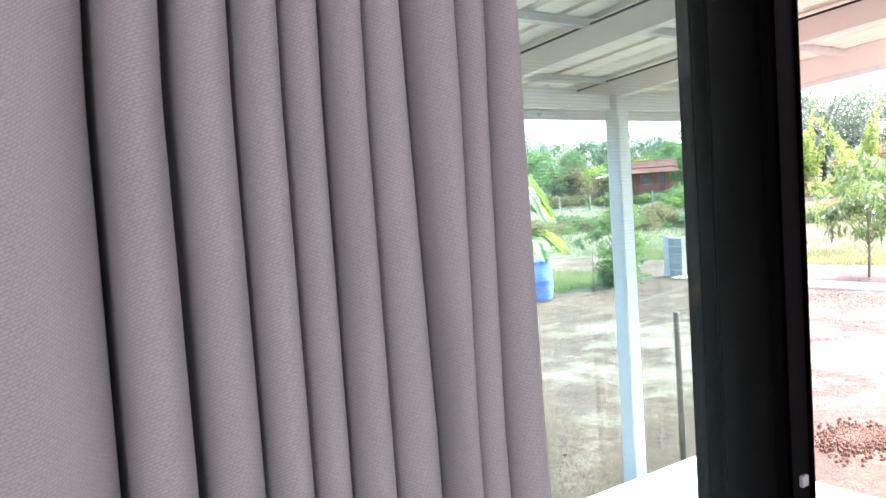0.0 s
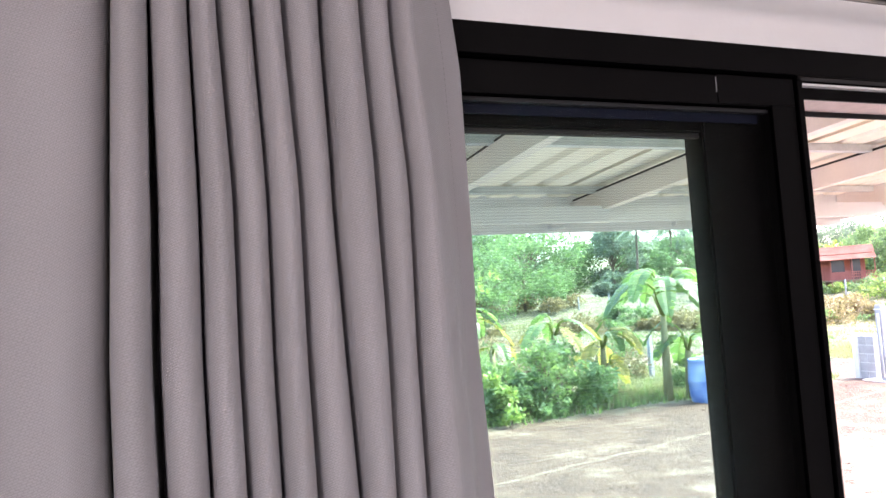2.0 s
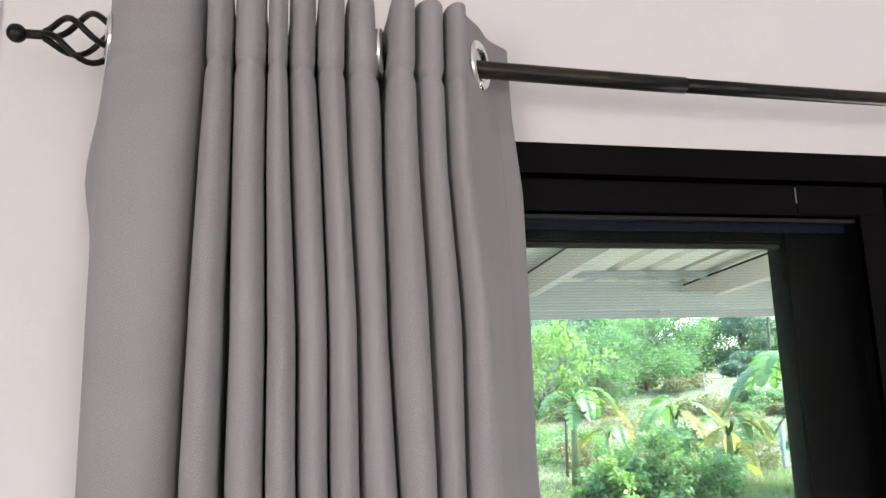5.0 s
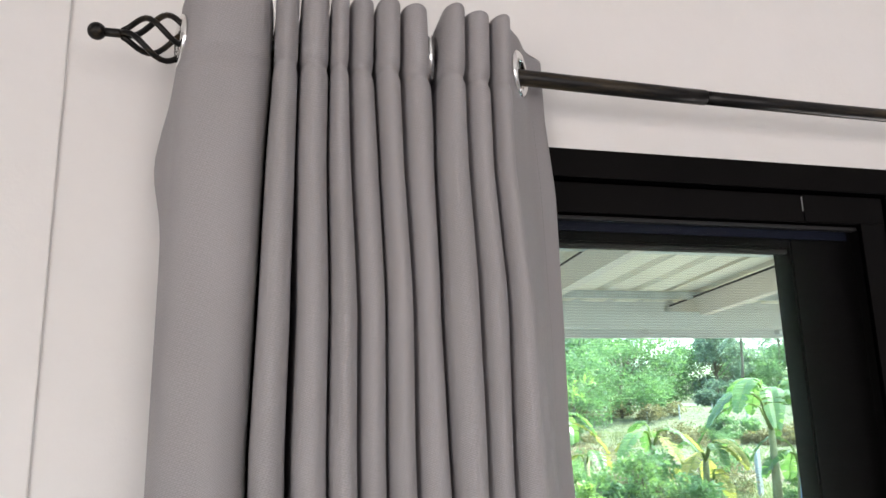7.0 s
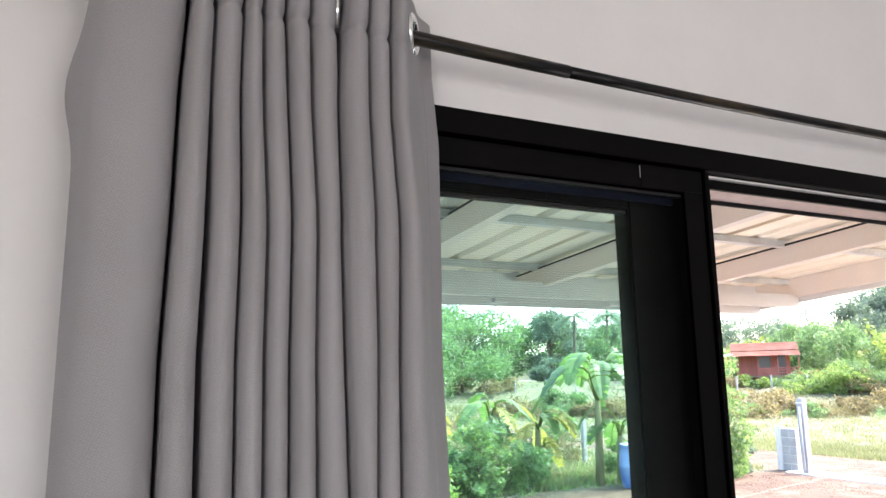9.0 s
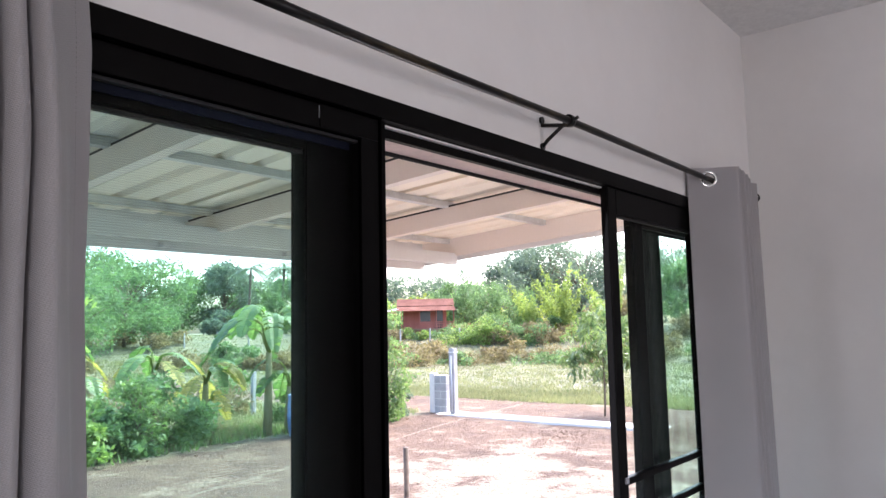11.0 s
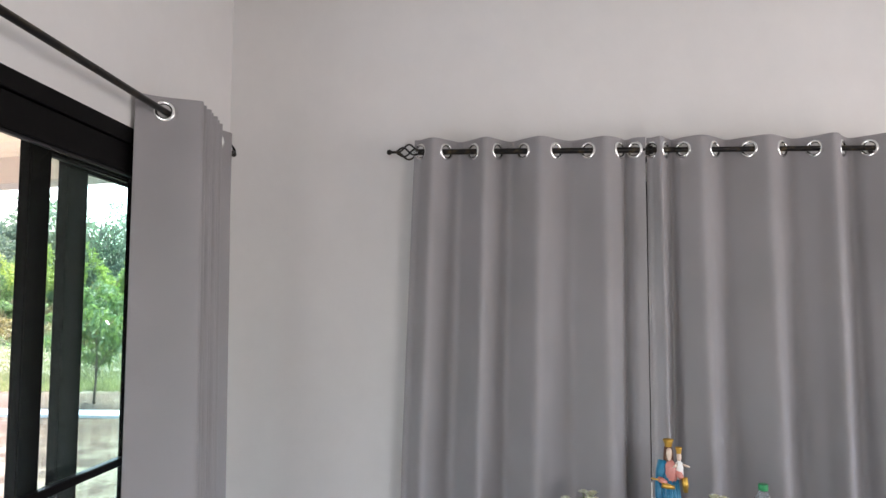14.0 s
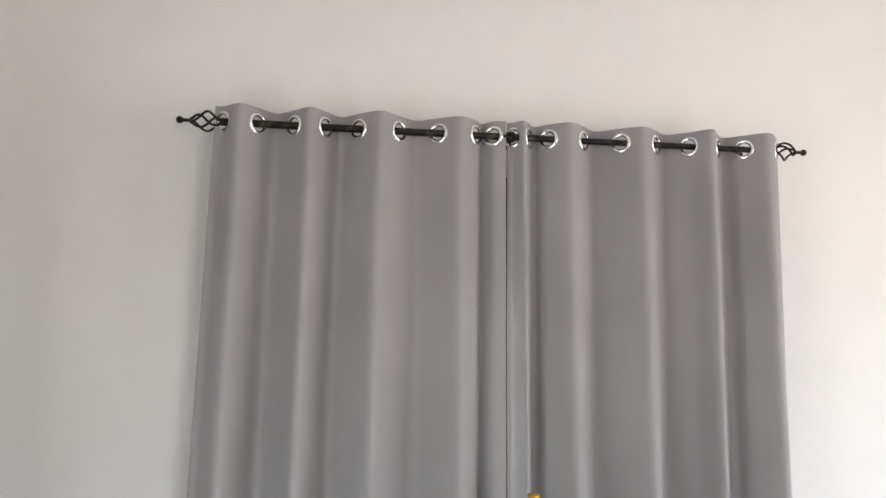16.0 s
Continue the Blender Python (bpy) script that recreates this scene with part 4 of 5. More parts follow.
rng = random.Random(21)


def scatter(name, count, region, size, mat, label, category, flat=0.6):
    """Loose lumps lying on the ground, one mesh."""
    verts, faces = [], []
    for _ in range(count):
        x, y = region(rng)
        s = size * rng.uniform(0.4, 1.0) ** 2 * 1.3
        z = ground_z(x, y)
        a0 = rng.uniform(0, 6.28)
        b = len(verts)
        for k in range(5):
            a = a0 + k * 1.2566
            verts.append((x + s * math.cos(a) * rng.uniform(0.7, 1.2), y + s * math.sin(a) * rng.uniform(0.7, 1.2), z - 0.01))
        for k in range(5):
            a = a0 + k * 1.2566 + 0.3
            verts.append((x + 0.65 * s * math.cos(a), y + 0.65 * s * math.sin(a), z + s * flat * rng.uniform(0.6, 1.1)))
        verts.append((x, y, z + s * flat * 1.2))
        for k in range(5):
            n = (k + 1) % 5
            faces += [(b + k, b + n, b + 5 + n, b + 5 + k), (b + 5 + k, b + 5 + n, b + 10)]
    return tagged(raw(name, verts, faces, mat), label, category, kind="stuff")


scatter("clods", 2600, lambda r: (r.uniform(2.5, 14), r.uniform(2.6, 10.5)), 0.013, M_EARTH, "small clods of red-brown soil strewn over the ground", "soil")
scatter("stones", 90, lambda r: (r.uniform(2.5, 13), 9.5 + r.gauss(0, 0.35)), 0.032, M_REDSOIL, "brown rubble along the edge of the meadow", "stones")
scatter("soil_heap", 2200, lambda r: (lambda a, q: (5.35 + q * math.cos(a), 2.05 + 0.7 * q * math.sin(a)))(r.uniform(0, 6.28), abs(r.gauss(0, 0.20))), 0.017, M_REDSOIL, "small heap of crumbly red soil", "soil heap", 1.3)
scatter("soil_ridge", 500, lambda r: (r.gauss(12.0, 0.9), 5.6 + r.gauss(0, 0.5)), 0.011, M_EARTH, "low ridge of dug red-brown soil", "soil", 0.9)


def mound(name, x0, y0, rx, ry, h, mat, label):
    """Low heap with an uneven skin, one sheet that dips under the ground at its rim."""
    n, m = 40, 14
    verts = [(x0, y0, ground_z(x0, y0) + h)]
    for i in range(1, m + 1):
        q = i / m
        for k in range(n):
            a = 2 * math.pi * k / n
            wob = 1 + 0.12 * noise.noise(Vector((2 * math.cos(a), 2 * math.sin(a), 7)))
            x, y = x0 + rx * q * wob * math.cos(a), y0 + ry * q * wob * math.sin(a)
            z = ground_z(x, y) + h * (0.5 + 0.5 * math.cos(math.pi * min(1, q * 1.03))) + 0.03 * (1 - q) * noise.noise(Vector((x * 4, y * 4, 1))) - 0.03 * q
            verts.append((x, y, z))
    faces = [(0, 1 + k, 1 + (k + 1) % n) for k in range(n)]
    faces += [(1 + i * n + k, 1 + (i + 1) * n + k, 1 + (i + 1) * n + (k + 1) % n, 1 + i * n + (k + 1) % n) for i in range(m - 1) for k in range(n)]
    return tagged(raw(name, verts, faces, mat, smooth=True), label, "soil heap", kind="stuff")


mound("sand_heap", 12.1, 3.5, 1.5, 1.1, 0.42, M_EARTH, "low smooth heap of pale sand before the boundary wall")


def tufts(name, count, region, height, mat, label):
    """Grass blades in bunches, one mesh."""
    verts, faces = [], []
    for _ in range(count):
        x, y = region(rng)
        z = ground_z(x, y) - 0.01
        for _ in range(6):
            a = rng.uniform(0, 6.28)
            h = height * rng.uniform(0.5, 1.2)
            w = 0.012 + 0.03 * height
            dx, dy = math.cos(a), math.sin(a)
            ox, oy = x + rng.gauss(0, 0.10), y + rng.gauss(0, 0.10)
            lean = rng.uniform(0.1, 0.5) * h
            b = len(verts)
            verts += [(ox - dy * w, oy + dx * w, z), (ox + dy * w, oy - dx * w, z), (ox + dx * lean, oy + dy * lean, z + h)]
            faces.append((b, b + 1, b + 2))
    return tagged(raw(name, verts, faces, mat), label, "grass", kind="stuff")


def meadow(r):
    while True:
        az, d = r.uniform(0.15, 1.9), r.uniform(10, 50)
        x, y = d * math.cos(az), d * math.sin(az)
        if (y > 10.6 and x < 12.8) or x > 16.7:
            return x, y


tufts("meadow_grass", 26000, meadow, 0.11, M_GRASS, "half-dry meadow grass in green and straw")
tufts("verge_grass", 3500, lambda r: (16.3 + abs(r.gauss(0, 1.6)), r.uniform(3, 15)), 0.10, M_GRASS, "dry grass beyond the bare gateway earth")
tufts("verge_grass", 2500, lambda r: (r.uniform(3, 13), 10.4 + abs(r.gauss(0, 1.4))), 0.12, M_GRASS, "dry grass behind the plot's edge")
tufts("edge_grass", 620, lambda r: (r.uniform(-1, 12.6), 10.1 + abs(r.gauss(0, 0.9))), 0.15, M_SHRUB, "green weeds along the plot's edge")
tufts("straw_grass", 1100, lambda r: (lambda a, d: (d * math.cos(a), d * math.sin(a)))(r.uniform(0.25, 1.5), r.uniform(37.5, 41)), 0.32, M_GRASS, "tall dry grass below the hedge")

# ---- foliage ----


def leaf_mesh(centres, radii, count, size, seed, droop=0.0, slim=0.45):
    """Many small leaves spread through the given lumps."""
    r = np.random.RandomState(seed)
    centres, radii = np.array(centres, float), np.array(radii, float)
    wts = (radii.prod(1)) ** 0.67
    pick = r.choice(len(centres), count, p=wts / wts.sum())
    d = r.normal(size=(count, 3))
    d /= np.linalg.norm(d, axis=1)[:, None]
    rad = r.uniform(0.35, 1.0, count) ** 0.5 * (1 + 0.17 * r.normal(size=count))
    p = centres[pick] + d * radii[pick] * rad[:, None]
    ax = r.normal(size=(count, 3)) + d * 0.8
    ax[:, 2] -= droop
    ax /= np.linalg.norm(ax, axis=1)[:, None]
    t = np.cross(ax, r.normal(size=(count, 3)))
    t /= np.linalg.norm(t, axis=1)[:, None] + 1e-9
    s = size * r.uniform(0.6, 1.25, count)[:, None]
    v = np.stack([p - ax * s * 0.5, p + t * s * slim * 0.5, p + ax * s * 0.5, p - t * s * slim * 0.5], 1).reshape(-1, 3)
    return v.tolist(), [(4 * i, 4 * i + 1, 4 * i + 2, 4 * i + 3) for i in range(count)]


def tree(name, place, height, width, mat, label, seed, leaves=2200, size=0.35, low=0.35, lumps=14, droop=0.3, slim=0.5, category="tree", group="", cone=0.0, single=False):
    """Tapered trunk with limbs, and an uneven crown of leaf clumps."""
    r = random.Random(seed)
    x, y = place
    z = ground_z(x, y) - 0.05
    ob = thing(name, label, category, (x, y, z), group)
    tip = Vector((r.gauss(0, 0.05) * width, r.gauss(0, 0.05) * width, height * 0.82))
    bm = bmesh.new()
    tr = max(0.012, height * (0.009 if single else 0.018))
    tube(bm, [(0, 0, 0), tip * 0.35 + Vector((r.gauss(0, 0.03) * width, 0, 0)), tip * 0.7, tip], [tr * 1.3, tr, tr * 0.6, tr * 0.25], 8)
    centres, radii = [], []
    for k in range(lumps):
        a, h = r.uniform(0, 6.28), r.uniform(low, 0.93)
        spread = width * 0.5 * (0.25 + 0.75 * math.sin(math.pi * min(1, (h - low * 0.6) / (1.05 - low * 0.6))))
        spread *= 1 - cone * h
        q = spread * math.sqrt(r.uniform(0.08, 1.0))
        c = Vector((q * math.cos(a), q * math.sin(a), h * height))
        centres.append(c)
        s = width * r.choice((r.uniform(0.06, 0.12), r.uniform(0.12, 0.22))) * (1 - 0.5 * cone * h)
        radii.append((s, s, s * r.uniform(0.6, 0.9)))
        base = tip * max(0.15, (h - 0.22))
        limb = bmesh.new() if single else bm
        tube(limb, [base, (base + c) / 2 + Vector((0, 0, 0.03 * height)), c], [tr * 0.45, tr * 0.3, tr * 0.12] if not single else [tr * 0.25, tr * 0.18, tr * 0.08], 5)
        if single:
            part("limb", limb, M_BARK, ob)
    part("trunk", bm, M_BARK, ob)
    v, f = leaf_mesh(centres, radii, leaves, size, seed, droop, slim)
    raw("crown", v, f, mat, ob)
    return ob


# tree line in the distance: bearing (degrees from +x), distance, height, width, leaves
rr = random.Random(5)
FAR = ((9, 62, 10, 9, 1), (14, 60, 11, 9, 1), (19, 66, 10.5, 10, 1), (24, 72, 13.5, 11, 2), (28, 74, 14.0, 12, 2), (30.5, 76, 14.0, 10, 2), (32.8, 74, 12.0, 8, 2), (35.2, 70, 9.6, 7, 1), (37.3, 68, 7.2, 6, 0), (40.2, 72, 8.4, 7, 1), (43.2, 74, 8.8, 8, 1),
       (46.3, 74, 7.8, 7, 0), (49, 66, 9.6, 8, 1), (51.8, 66, 7.6, 7, 0), (55.0, 62, 9.6, 6.5, 1), (58.5, 64, 6.2, 8, 0), (61.5, 58, 9.4, 8, 0), (64.5, 60, 10.5, 9, 1), (67, 58, 10, 9, 0), (70.5, 56, 9.5, 8, 1), (74, 54, 10.5, 9, 0), (78, 54, 10, 9, 1),
       (82, 52, 9.0, 9, 0), (86, 54, 9, 9, 1), (91, 52, 9, 9, 0), (97, 52, 9, 9, 1), (104, 54, 9, 9, 1), (112, 54, 9, 9, 0), (4, 60, 9, 9, 1), (-2, 60, 9, 9, 1))
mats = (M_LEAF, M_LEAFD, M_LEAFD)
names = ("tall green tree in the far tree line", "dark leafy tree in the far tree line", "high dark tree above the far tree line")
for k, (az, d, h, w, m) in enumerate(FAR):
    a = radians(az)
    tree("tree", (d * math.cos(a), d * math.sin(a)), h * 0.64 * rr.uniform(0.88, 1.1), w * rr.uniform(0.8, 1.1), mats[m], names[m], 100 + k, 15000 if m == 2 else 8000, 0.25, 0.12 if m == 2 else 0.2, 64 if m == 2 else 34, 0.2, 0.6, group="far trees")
for k in range(30):
    a, d = radians(rr.uniform(6, 108)), rr.uniform(50, 60)
    tree("bush", (d * math.cos(a), d * math.sin(a)), rr.uniform(1.1, 2.6), rr.uniform(3.5, 6.5), rr.choice((M_LEAF, M_LEAFD, M_LEAFY, M_LEAFD, M_SCRUB)), "dense green bush below the far tree line", 200 + k, 2600, 0.25, 0.08, 18, 0.1, 0.6, "bush", "far bushes")
# bamboo right of the house, round trees beside it, hedge row


def bamboo(place, culms, height, spread, seed):
    """Clump of arching culms, each a feathery plume of narrow leaves."""
    r = random.Random(seed)
    x, y = place
    ob = thing("bamboo_clump", "bright yellow-green bamboo clump with feathery plumes", "bamboo", (x, y, ground_z(x, y) - 0.05), "bamboo clumps")
    for k in range(culms):
        a, q = r.uniform(0, 6.28), spread * math.sqrt(r.random())
        foot = Vector((0.35 * q * math.cos(a), 0.35 * q * math.sin(a), 0))
        h = height * r.uniform(0.6, 1.05)
        bend = Vector((math.cos(a), math.sin(a), 0)) * q
        spine = [foot + bend * (i / 8) ** 2 + Vector((0, 0, h * (i / 8) * (1 - 0.12 * (i / 8)))) for i in range(9)]
        bm = bmesh.new()
        tube(bm, spine, [0.04 * (1 - 0.09 * i) for i in range(9)], 5)
        c = part("culm", bm, M_LEAFY, ob)
        centres = [spine[i] for i in range(2, 9)]
        radii = [(w, w, 0.40) for w in (0.30, 0.38, 0.40, 0.36, 0.28, 0.19, 0.08)]
        v, f = leaf_mesh(centres, radii, 330, 0.30, seed * 40 + k, 0.1, 0.26)
        raw("foliage", v, f, M_BAMBOO, c)
    return ob


for k, (az, d, n, h, w) in enumerate(((31.0, 46.0, 5, 3.6, 1.6), (28.9, 46.5, 7, 4.9, 1.7), (25.6, 48, 6, 4.4, 1.8))):
    bamboo((d * math.cos(radians(az)), d * math.sin(radians(az))), n, h, w, 310 + k)
for k, (az, d, h, w) in enumerate(((35, 52, 3.4, 5.0), (37.3, 54, 3.8, 4.6), (33, 50, 2.6, 4.0), (20, 48, 4.2, 4.2), (46.5, 50, 3.4, 4.5), (49.5, 52, 3.8, 4.5))):
    a = radians(az)
    tree("tree", (d * math.cos(a), d * math.sin(a)), h, w, M_LEAF, "round green tree beside the red house", 303 + k, 4200, 0.20, 0.12, 24, 0.4, 0.4, group="trees by the house")
for k in range(40):
    a, d = radians(13 + 2.3 * k), rr.choice((38.6, 39.2, 45.5)) + rr.uniform(-0.8, 0.8)
    tree("bush", (d * math.cos(a), d * math.sin(a)), rr.uniform(0.45, 1.15), rr.uniform(2.2, 4.2), rr.choice((M_LEAF, M_SCRUB, M_SCRUB, M_SCRUB)), "low scrubby bush along the far meadow edge", 400 + k, 1600, 0.18, 0.05, 10, 0.0, 0.5, "bush", "hedge bushes")
for k in range(30):
    a, d = radians(rr.uniform(25, 57)), rr.uniform(36.5, 39.5)
    tree("bush", (d * math.cos(a), d * math.sin(a)), rr.uniform(0.35, 0.8), rr.uniform(1.6, 3.6), rr.choice((M_SCRUB, M_SCRUB, M_LEAF, M_SHRUB)), "low brownish brush across the meadow", 440 + k, 1100, 0.15, 0.0, 10, 0.0, 0.4, "bush", "meadow brush")
for k in range(18):
    a, d = radians(rr.uniform(24, 38)), rr.uniform(43, 45.5)
    tree("bush", (d * math.cos(a), d * math.sin(a)), rr.uniform(0.7, 1.5), rr.uniform(1.8, 3.4), rr.choice((M_SCRUB, M_LEAFT, M_LEAF, M_SHRUB)), "tangled hedge bush beside the far fence", 470 + k, 1500, 0.17, 0.0, 14, 0.0, 0.4, "bush", "hedge beside the fence")
for k in range(14):
    a, d = radians(37.5 + 0.72 * k), rr.uniform(45.2, 46.4)
    tree("bush", (d * math.cos(a), d * math.sin(a)), rr.uniform(0.35, 0.7), rr.uniform(1.0, 1.9), rr.choice((M_SCRUB, M_LEAFT, M_LEAF)), "low bush before the red house", 860 + k, 800, 0.14, 0.0, 10, 0.0, 0.4, "bush", "bushes before the house")
for k in range(22):
    a, d = radians(rr.uniform(52, 88)), rr.uniform(17, 28)
    tree("bush", (d * math.cos(a), d * math.sin(a)), rr.uniform(0.4, 1.0), rr.uniform(1.2, 2.6), rr.choice((M_SCRUB, M_SCRUB, M_LEAF, M_SHRUB)), "dry tangled brush in the meadow", 820 + k, 1300, 0.11, 0.0, 14, 0.0, 0.35, "bush", "brush behind the bananas")
# thicket left of the post, seen through the screen
THICK = ((70, 38, 6.4, 6.0, 0), (74.5, 35, 6.8, 6.0, 0), (79, 36, 7.2, 6.4, 0), (84, 37, 7.0, 6.5, 1), (90, 34, 7.0, 6.5, 0), (66, 40, 6.2, 5.5, 0), (62.5, 46, 6.4, 5.5, 0), (97, 34, 7, 6, 1), (105, 34, 7, 6, 0), (72, 46, 8.2, 7, 1), (77, 47, 8.6, 7, 1), (82, 30, 5.0, 4.5, 0))
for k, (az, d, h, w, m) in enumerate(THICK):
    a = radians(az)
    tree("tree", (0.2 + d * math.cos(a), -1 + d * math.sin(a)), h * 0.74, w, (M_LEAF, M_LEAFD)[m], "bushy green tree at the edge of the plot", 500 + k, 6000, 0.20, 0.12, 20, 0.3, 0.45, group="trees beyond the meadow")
for k in range(13):
    a, d = radians(rr.uniform(60, 100)), rr.uniform(12.4, 14.6)
    tree("bush", (0.2 + d * math.cos(a), -1 + d * math.sin(a)), rr.uniform(0.6, 1.25), rr.uniform(1.0, 1.9), rr.choice((M_LEAF, M_SHRUB, M_LEAFT)), "leafy green bush behind the bare earth", 600 + k, 1500, 0.12, 0.06, 12, 0.1, 0.5, "bush", "bushes at the plot's edge")

# single plants near the plot's edge
tree("sapling", (11.55, 9.95), 2.65, 1.5, M_SHRUB, "slim bushy young tree at the edge of the plot", 701, 3300, 0.11, 0.04, 76, 0.25, 0.40, "sapling", cone=0.72, single=True)
tree("sapling", (10.6, 9.75), 1.35, 0.5, M_LEAF, "thin little seedling beside the young tree", 702, 120, 0.14, 0.6, 5, 0.6, 0.35, "sapling", single=True)
tree("mango_tree", (14.4, 6.35), 2.25, 1.9, M_MANGO, "young mango tree with drooping glossy leaves", 703, 1900, 0.22, 0.36, 26, 1.3, 0.22, single=True)
tree("papaya_tree", (6.2, 14.3), 3.45, 2.3, M_LEAFT, "thin tree with drooping yellow-green leaves", 704, 900, 0.21, 0.55, 24, 0.7, 0.32, single=True)
tree("weed", (12.2, 10.1), 0.75, 0.5, M_LEAFD, "dark upright weed beside the block pier", 705, 260, 0.10, 0.1, 8, 0.0, 0.3, "weed")


def banana(place, seed, stems, leaves_n, length, height, label, dry=2):
    """Banana clump: layered stems, arching leaves with a midrib and split blades."""
    r = random.Random(seed)
    x, y = place
    z = ground_z(x, y) - 0.03
    ob = thing("banana_plant", label, "banana plant", (x, y, z), "banana plants")
    for s in range(stems):
        ox, oy = (0, 0) if s == 0 else (r.gauss(0, 0.4), r.gauss(0, 0.25))
        h = height * (1 if s == 0 else r.uniform(0.5, 0.85))
        bm = bmesh.new()
        tube(bm, [(ox, oy, 0), (ox + 0.02, oy, h * 0.5), (ox + 0.05, oy + 0.02, h)], [0.085, 0.07, 0.045], 12)
        part("stem", bm, M_STEM, ob)
        n = leaves_n if s == 0 else max(4, leaves_n // 2)
        for k in range(n):
            a = 2.4 * k + r.uniform(-0.4, 0.4)
            L = length * r.uniform(0.75, 1.1) * (1 if s == 0 else 0.7)
            lift = r.uniform(0.3, 1.0) if k >= dry else r.uniform(-0.3, 0.7)
            d, t = Vector((math.cos(a), math.sin(a), 0)), Vector((-math.sin(a), math.cos(a), 0))
            N = 16
            spine = []
            for i in range(N + 1):
                u = i / N
                spine.append(Vector((ox + 0.05, oy, h)) + d * (L * (0.12 + 0.80 * u) * (0.75 + 0.2 * (1 - lift))) + Vector((0, 0, L * (lift * (0.25 + 0.9 * u) - (0.55 + 0.55 * max(lift, 0)) * u * u))))
            verts, faces = [], []
            for side in (-1, 1):
                for i in range(2, N):
                    u0, u1 = i / N, (i + 1) / N
                    def w(u):
                        return (0.11 + 0.045 * length) * math.sin(math.pi * min(1, max(0.0, (u - 0.10) / 0.92))) ** 0.55
                    gap = r.uniform(0.1, 0.55) if r.random() < 0.45 else 0.0
                    sag = r.uniform(0.05, 0.4)
                    a0, a1 = spine[i], spine[i + 1]
                    b0 = a0 + t * side * w(u0) + Vector((0, 0, -sag * w(u0))) + d * 0.05
                    b1 = a1 + t * side * w(u1) + Vector((0, 0, -sag * w(u1))) + d * 0.05
                    b1 = b1 + (b0 - b1) * gap
                    b = len(verts)
                    m0, m1 = (a0 + b0) / 2 + Vector((0, 0, 0.02)), (a1 + b1) / 2 + Vector((0, 0, 0.02))
                    verts += [a0, a1, m1, m0, b1, b0]
                    faces += [(b, b + 1, b + 2, b + 3), (b + 3, b + 2, b + 4, b + 5)]
            lf = raw("leaf", [tuple(v) for v in verts], faces, M_BAND if k < dry else M_BAN, ob, "withered yellow leaf" if k < dry else "")
            bm = bmesh.new()
            tube(bm, [Vector((ox + 0.03, oy, h * 0.85))] + spine[::2], [0.022] + [0.018 * (1 - 0.85 * i / 8) for i in range(len(spine[::2]))], 6)
            part("midrib", bm, M_LEAFY, lf)
    return ob


banana((8.75, 10.25), 11, 2, 15, 1.7, 1.75, "banana plant with arching green leaves behind the blue barrel", 1)
banana((8.3, 11.6), 12, 2, 9, 1.05, 1.1, "low banana plant with many withered yellow leaves", 5)
banana((7.4, 11.9), 14, 1, 7, 1.15, 1.4, "slender banana plant with yellowed upright leaves", 3)
banana((5.8, 12.85), 13, 2, 8, 1.35, 1.5, "banana plant with drooping pale green leaves", 2)
for k, (x, y, h, w) in enumerate(((6.35, 10.4, 1.3, 1.4), (6.95, 10.7, 0.95, 1.2), (5.6, 10.7, 1.05, 1.3), (7.7, 10.9, 0.5, 0.9), (10.0, 11.2, 0.7, 1.0))):
    tree("bush", (x, y), h, w, M_SHRUB, "loose leafy shrub at the edge of the bare earth", 720 + k, 1500, 0.095, 0.06, 30, 0.2, 0.42, "bush", "shrubs at the plot's edge", cone=0.4)


def palm(place, height, seed):
    r = random.Random(seed)
    x, y = place
    z = ground_z(x, y)
    ob = thing("coconut_palm", "tall coconut palm above the far trees", "palm tree", (x, y, z), "coconut palms")
    bm = bmesh.new()
    tube(bm, [(0, 0, 0), (0.3, 0, height * 0.5), (0.5, 0.1, height)], [0.14, 0.10, 0.08], 8)
    part("trunk", bm, M_BARK, ob)
    for k in range(16):
        a, lift = 2.4 * k, r.uniform(-0.3, 0.9)
        d, t = Vector((math.cos(a), math.sin(a), 0)), Vector((-math.sin(a), math.cos(a), 0))
        verts, faces = [], []
        for i in range(14):
            u = i / 14
            c = Vector((0.5, 0.1, height)) + d * 1.9 * u + Vector((0, 0, 1.9 * (lift * u - 1.0 * u * u)))
            for side in (-1, 1):
                b = len(verts)
                w = 0.48 * math.sin(math.pi * min(1, u * 0.9 + 0.12))
                verts += [c, c + d * 0.14, c + t * side * w + Vector((0, 0, -0.45 * w)) + d * 0.25]
                faces.append((b, b + 1, b + 2))
        raw("frond", [tuple(v) for v in verts], faces, M_LEAFD, ob)


for k, (az, d, h) in enumerate(((53.4, 56, 4.9), (50.9, 53, 4.6), (60.5, 66, 6.0))):
    palm((d * math.cos(radians(az)), d * math.sin(radians(az))), h, 30 + k)

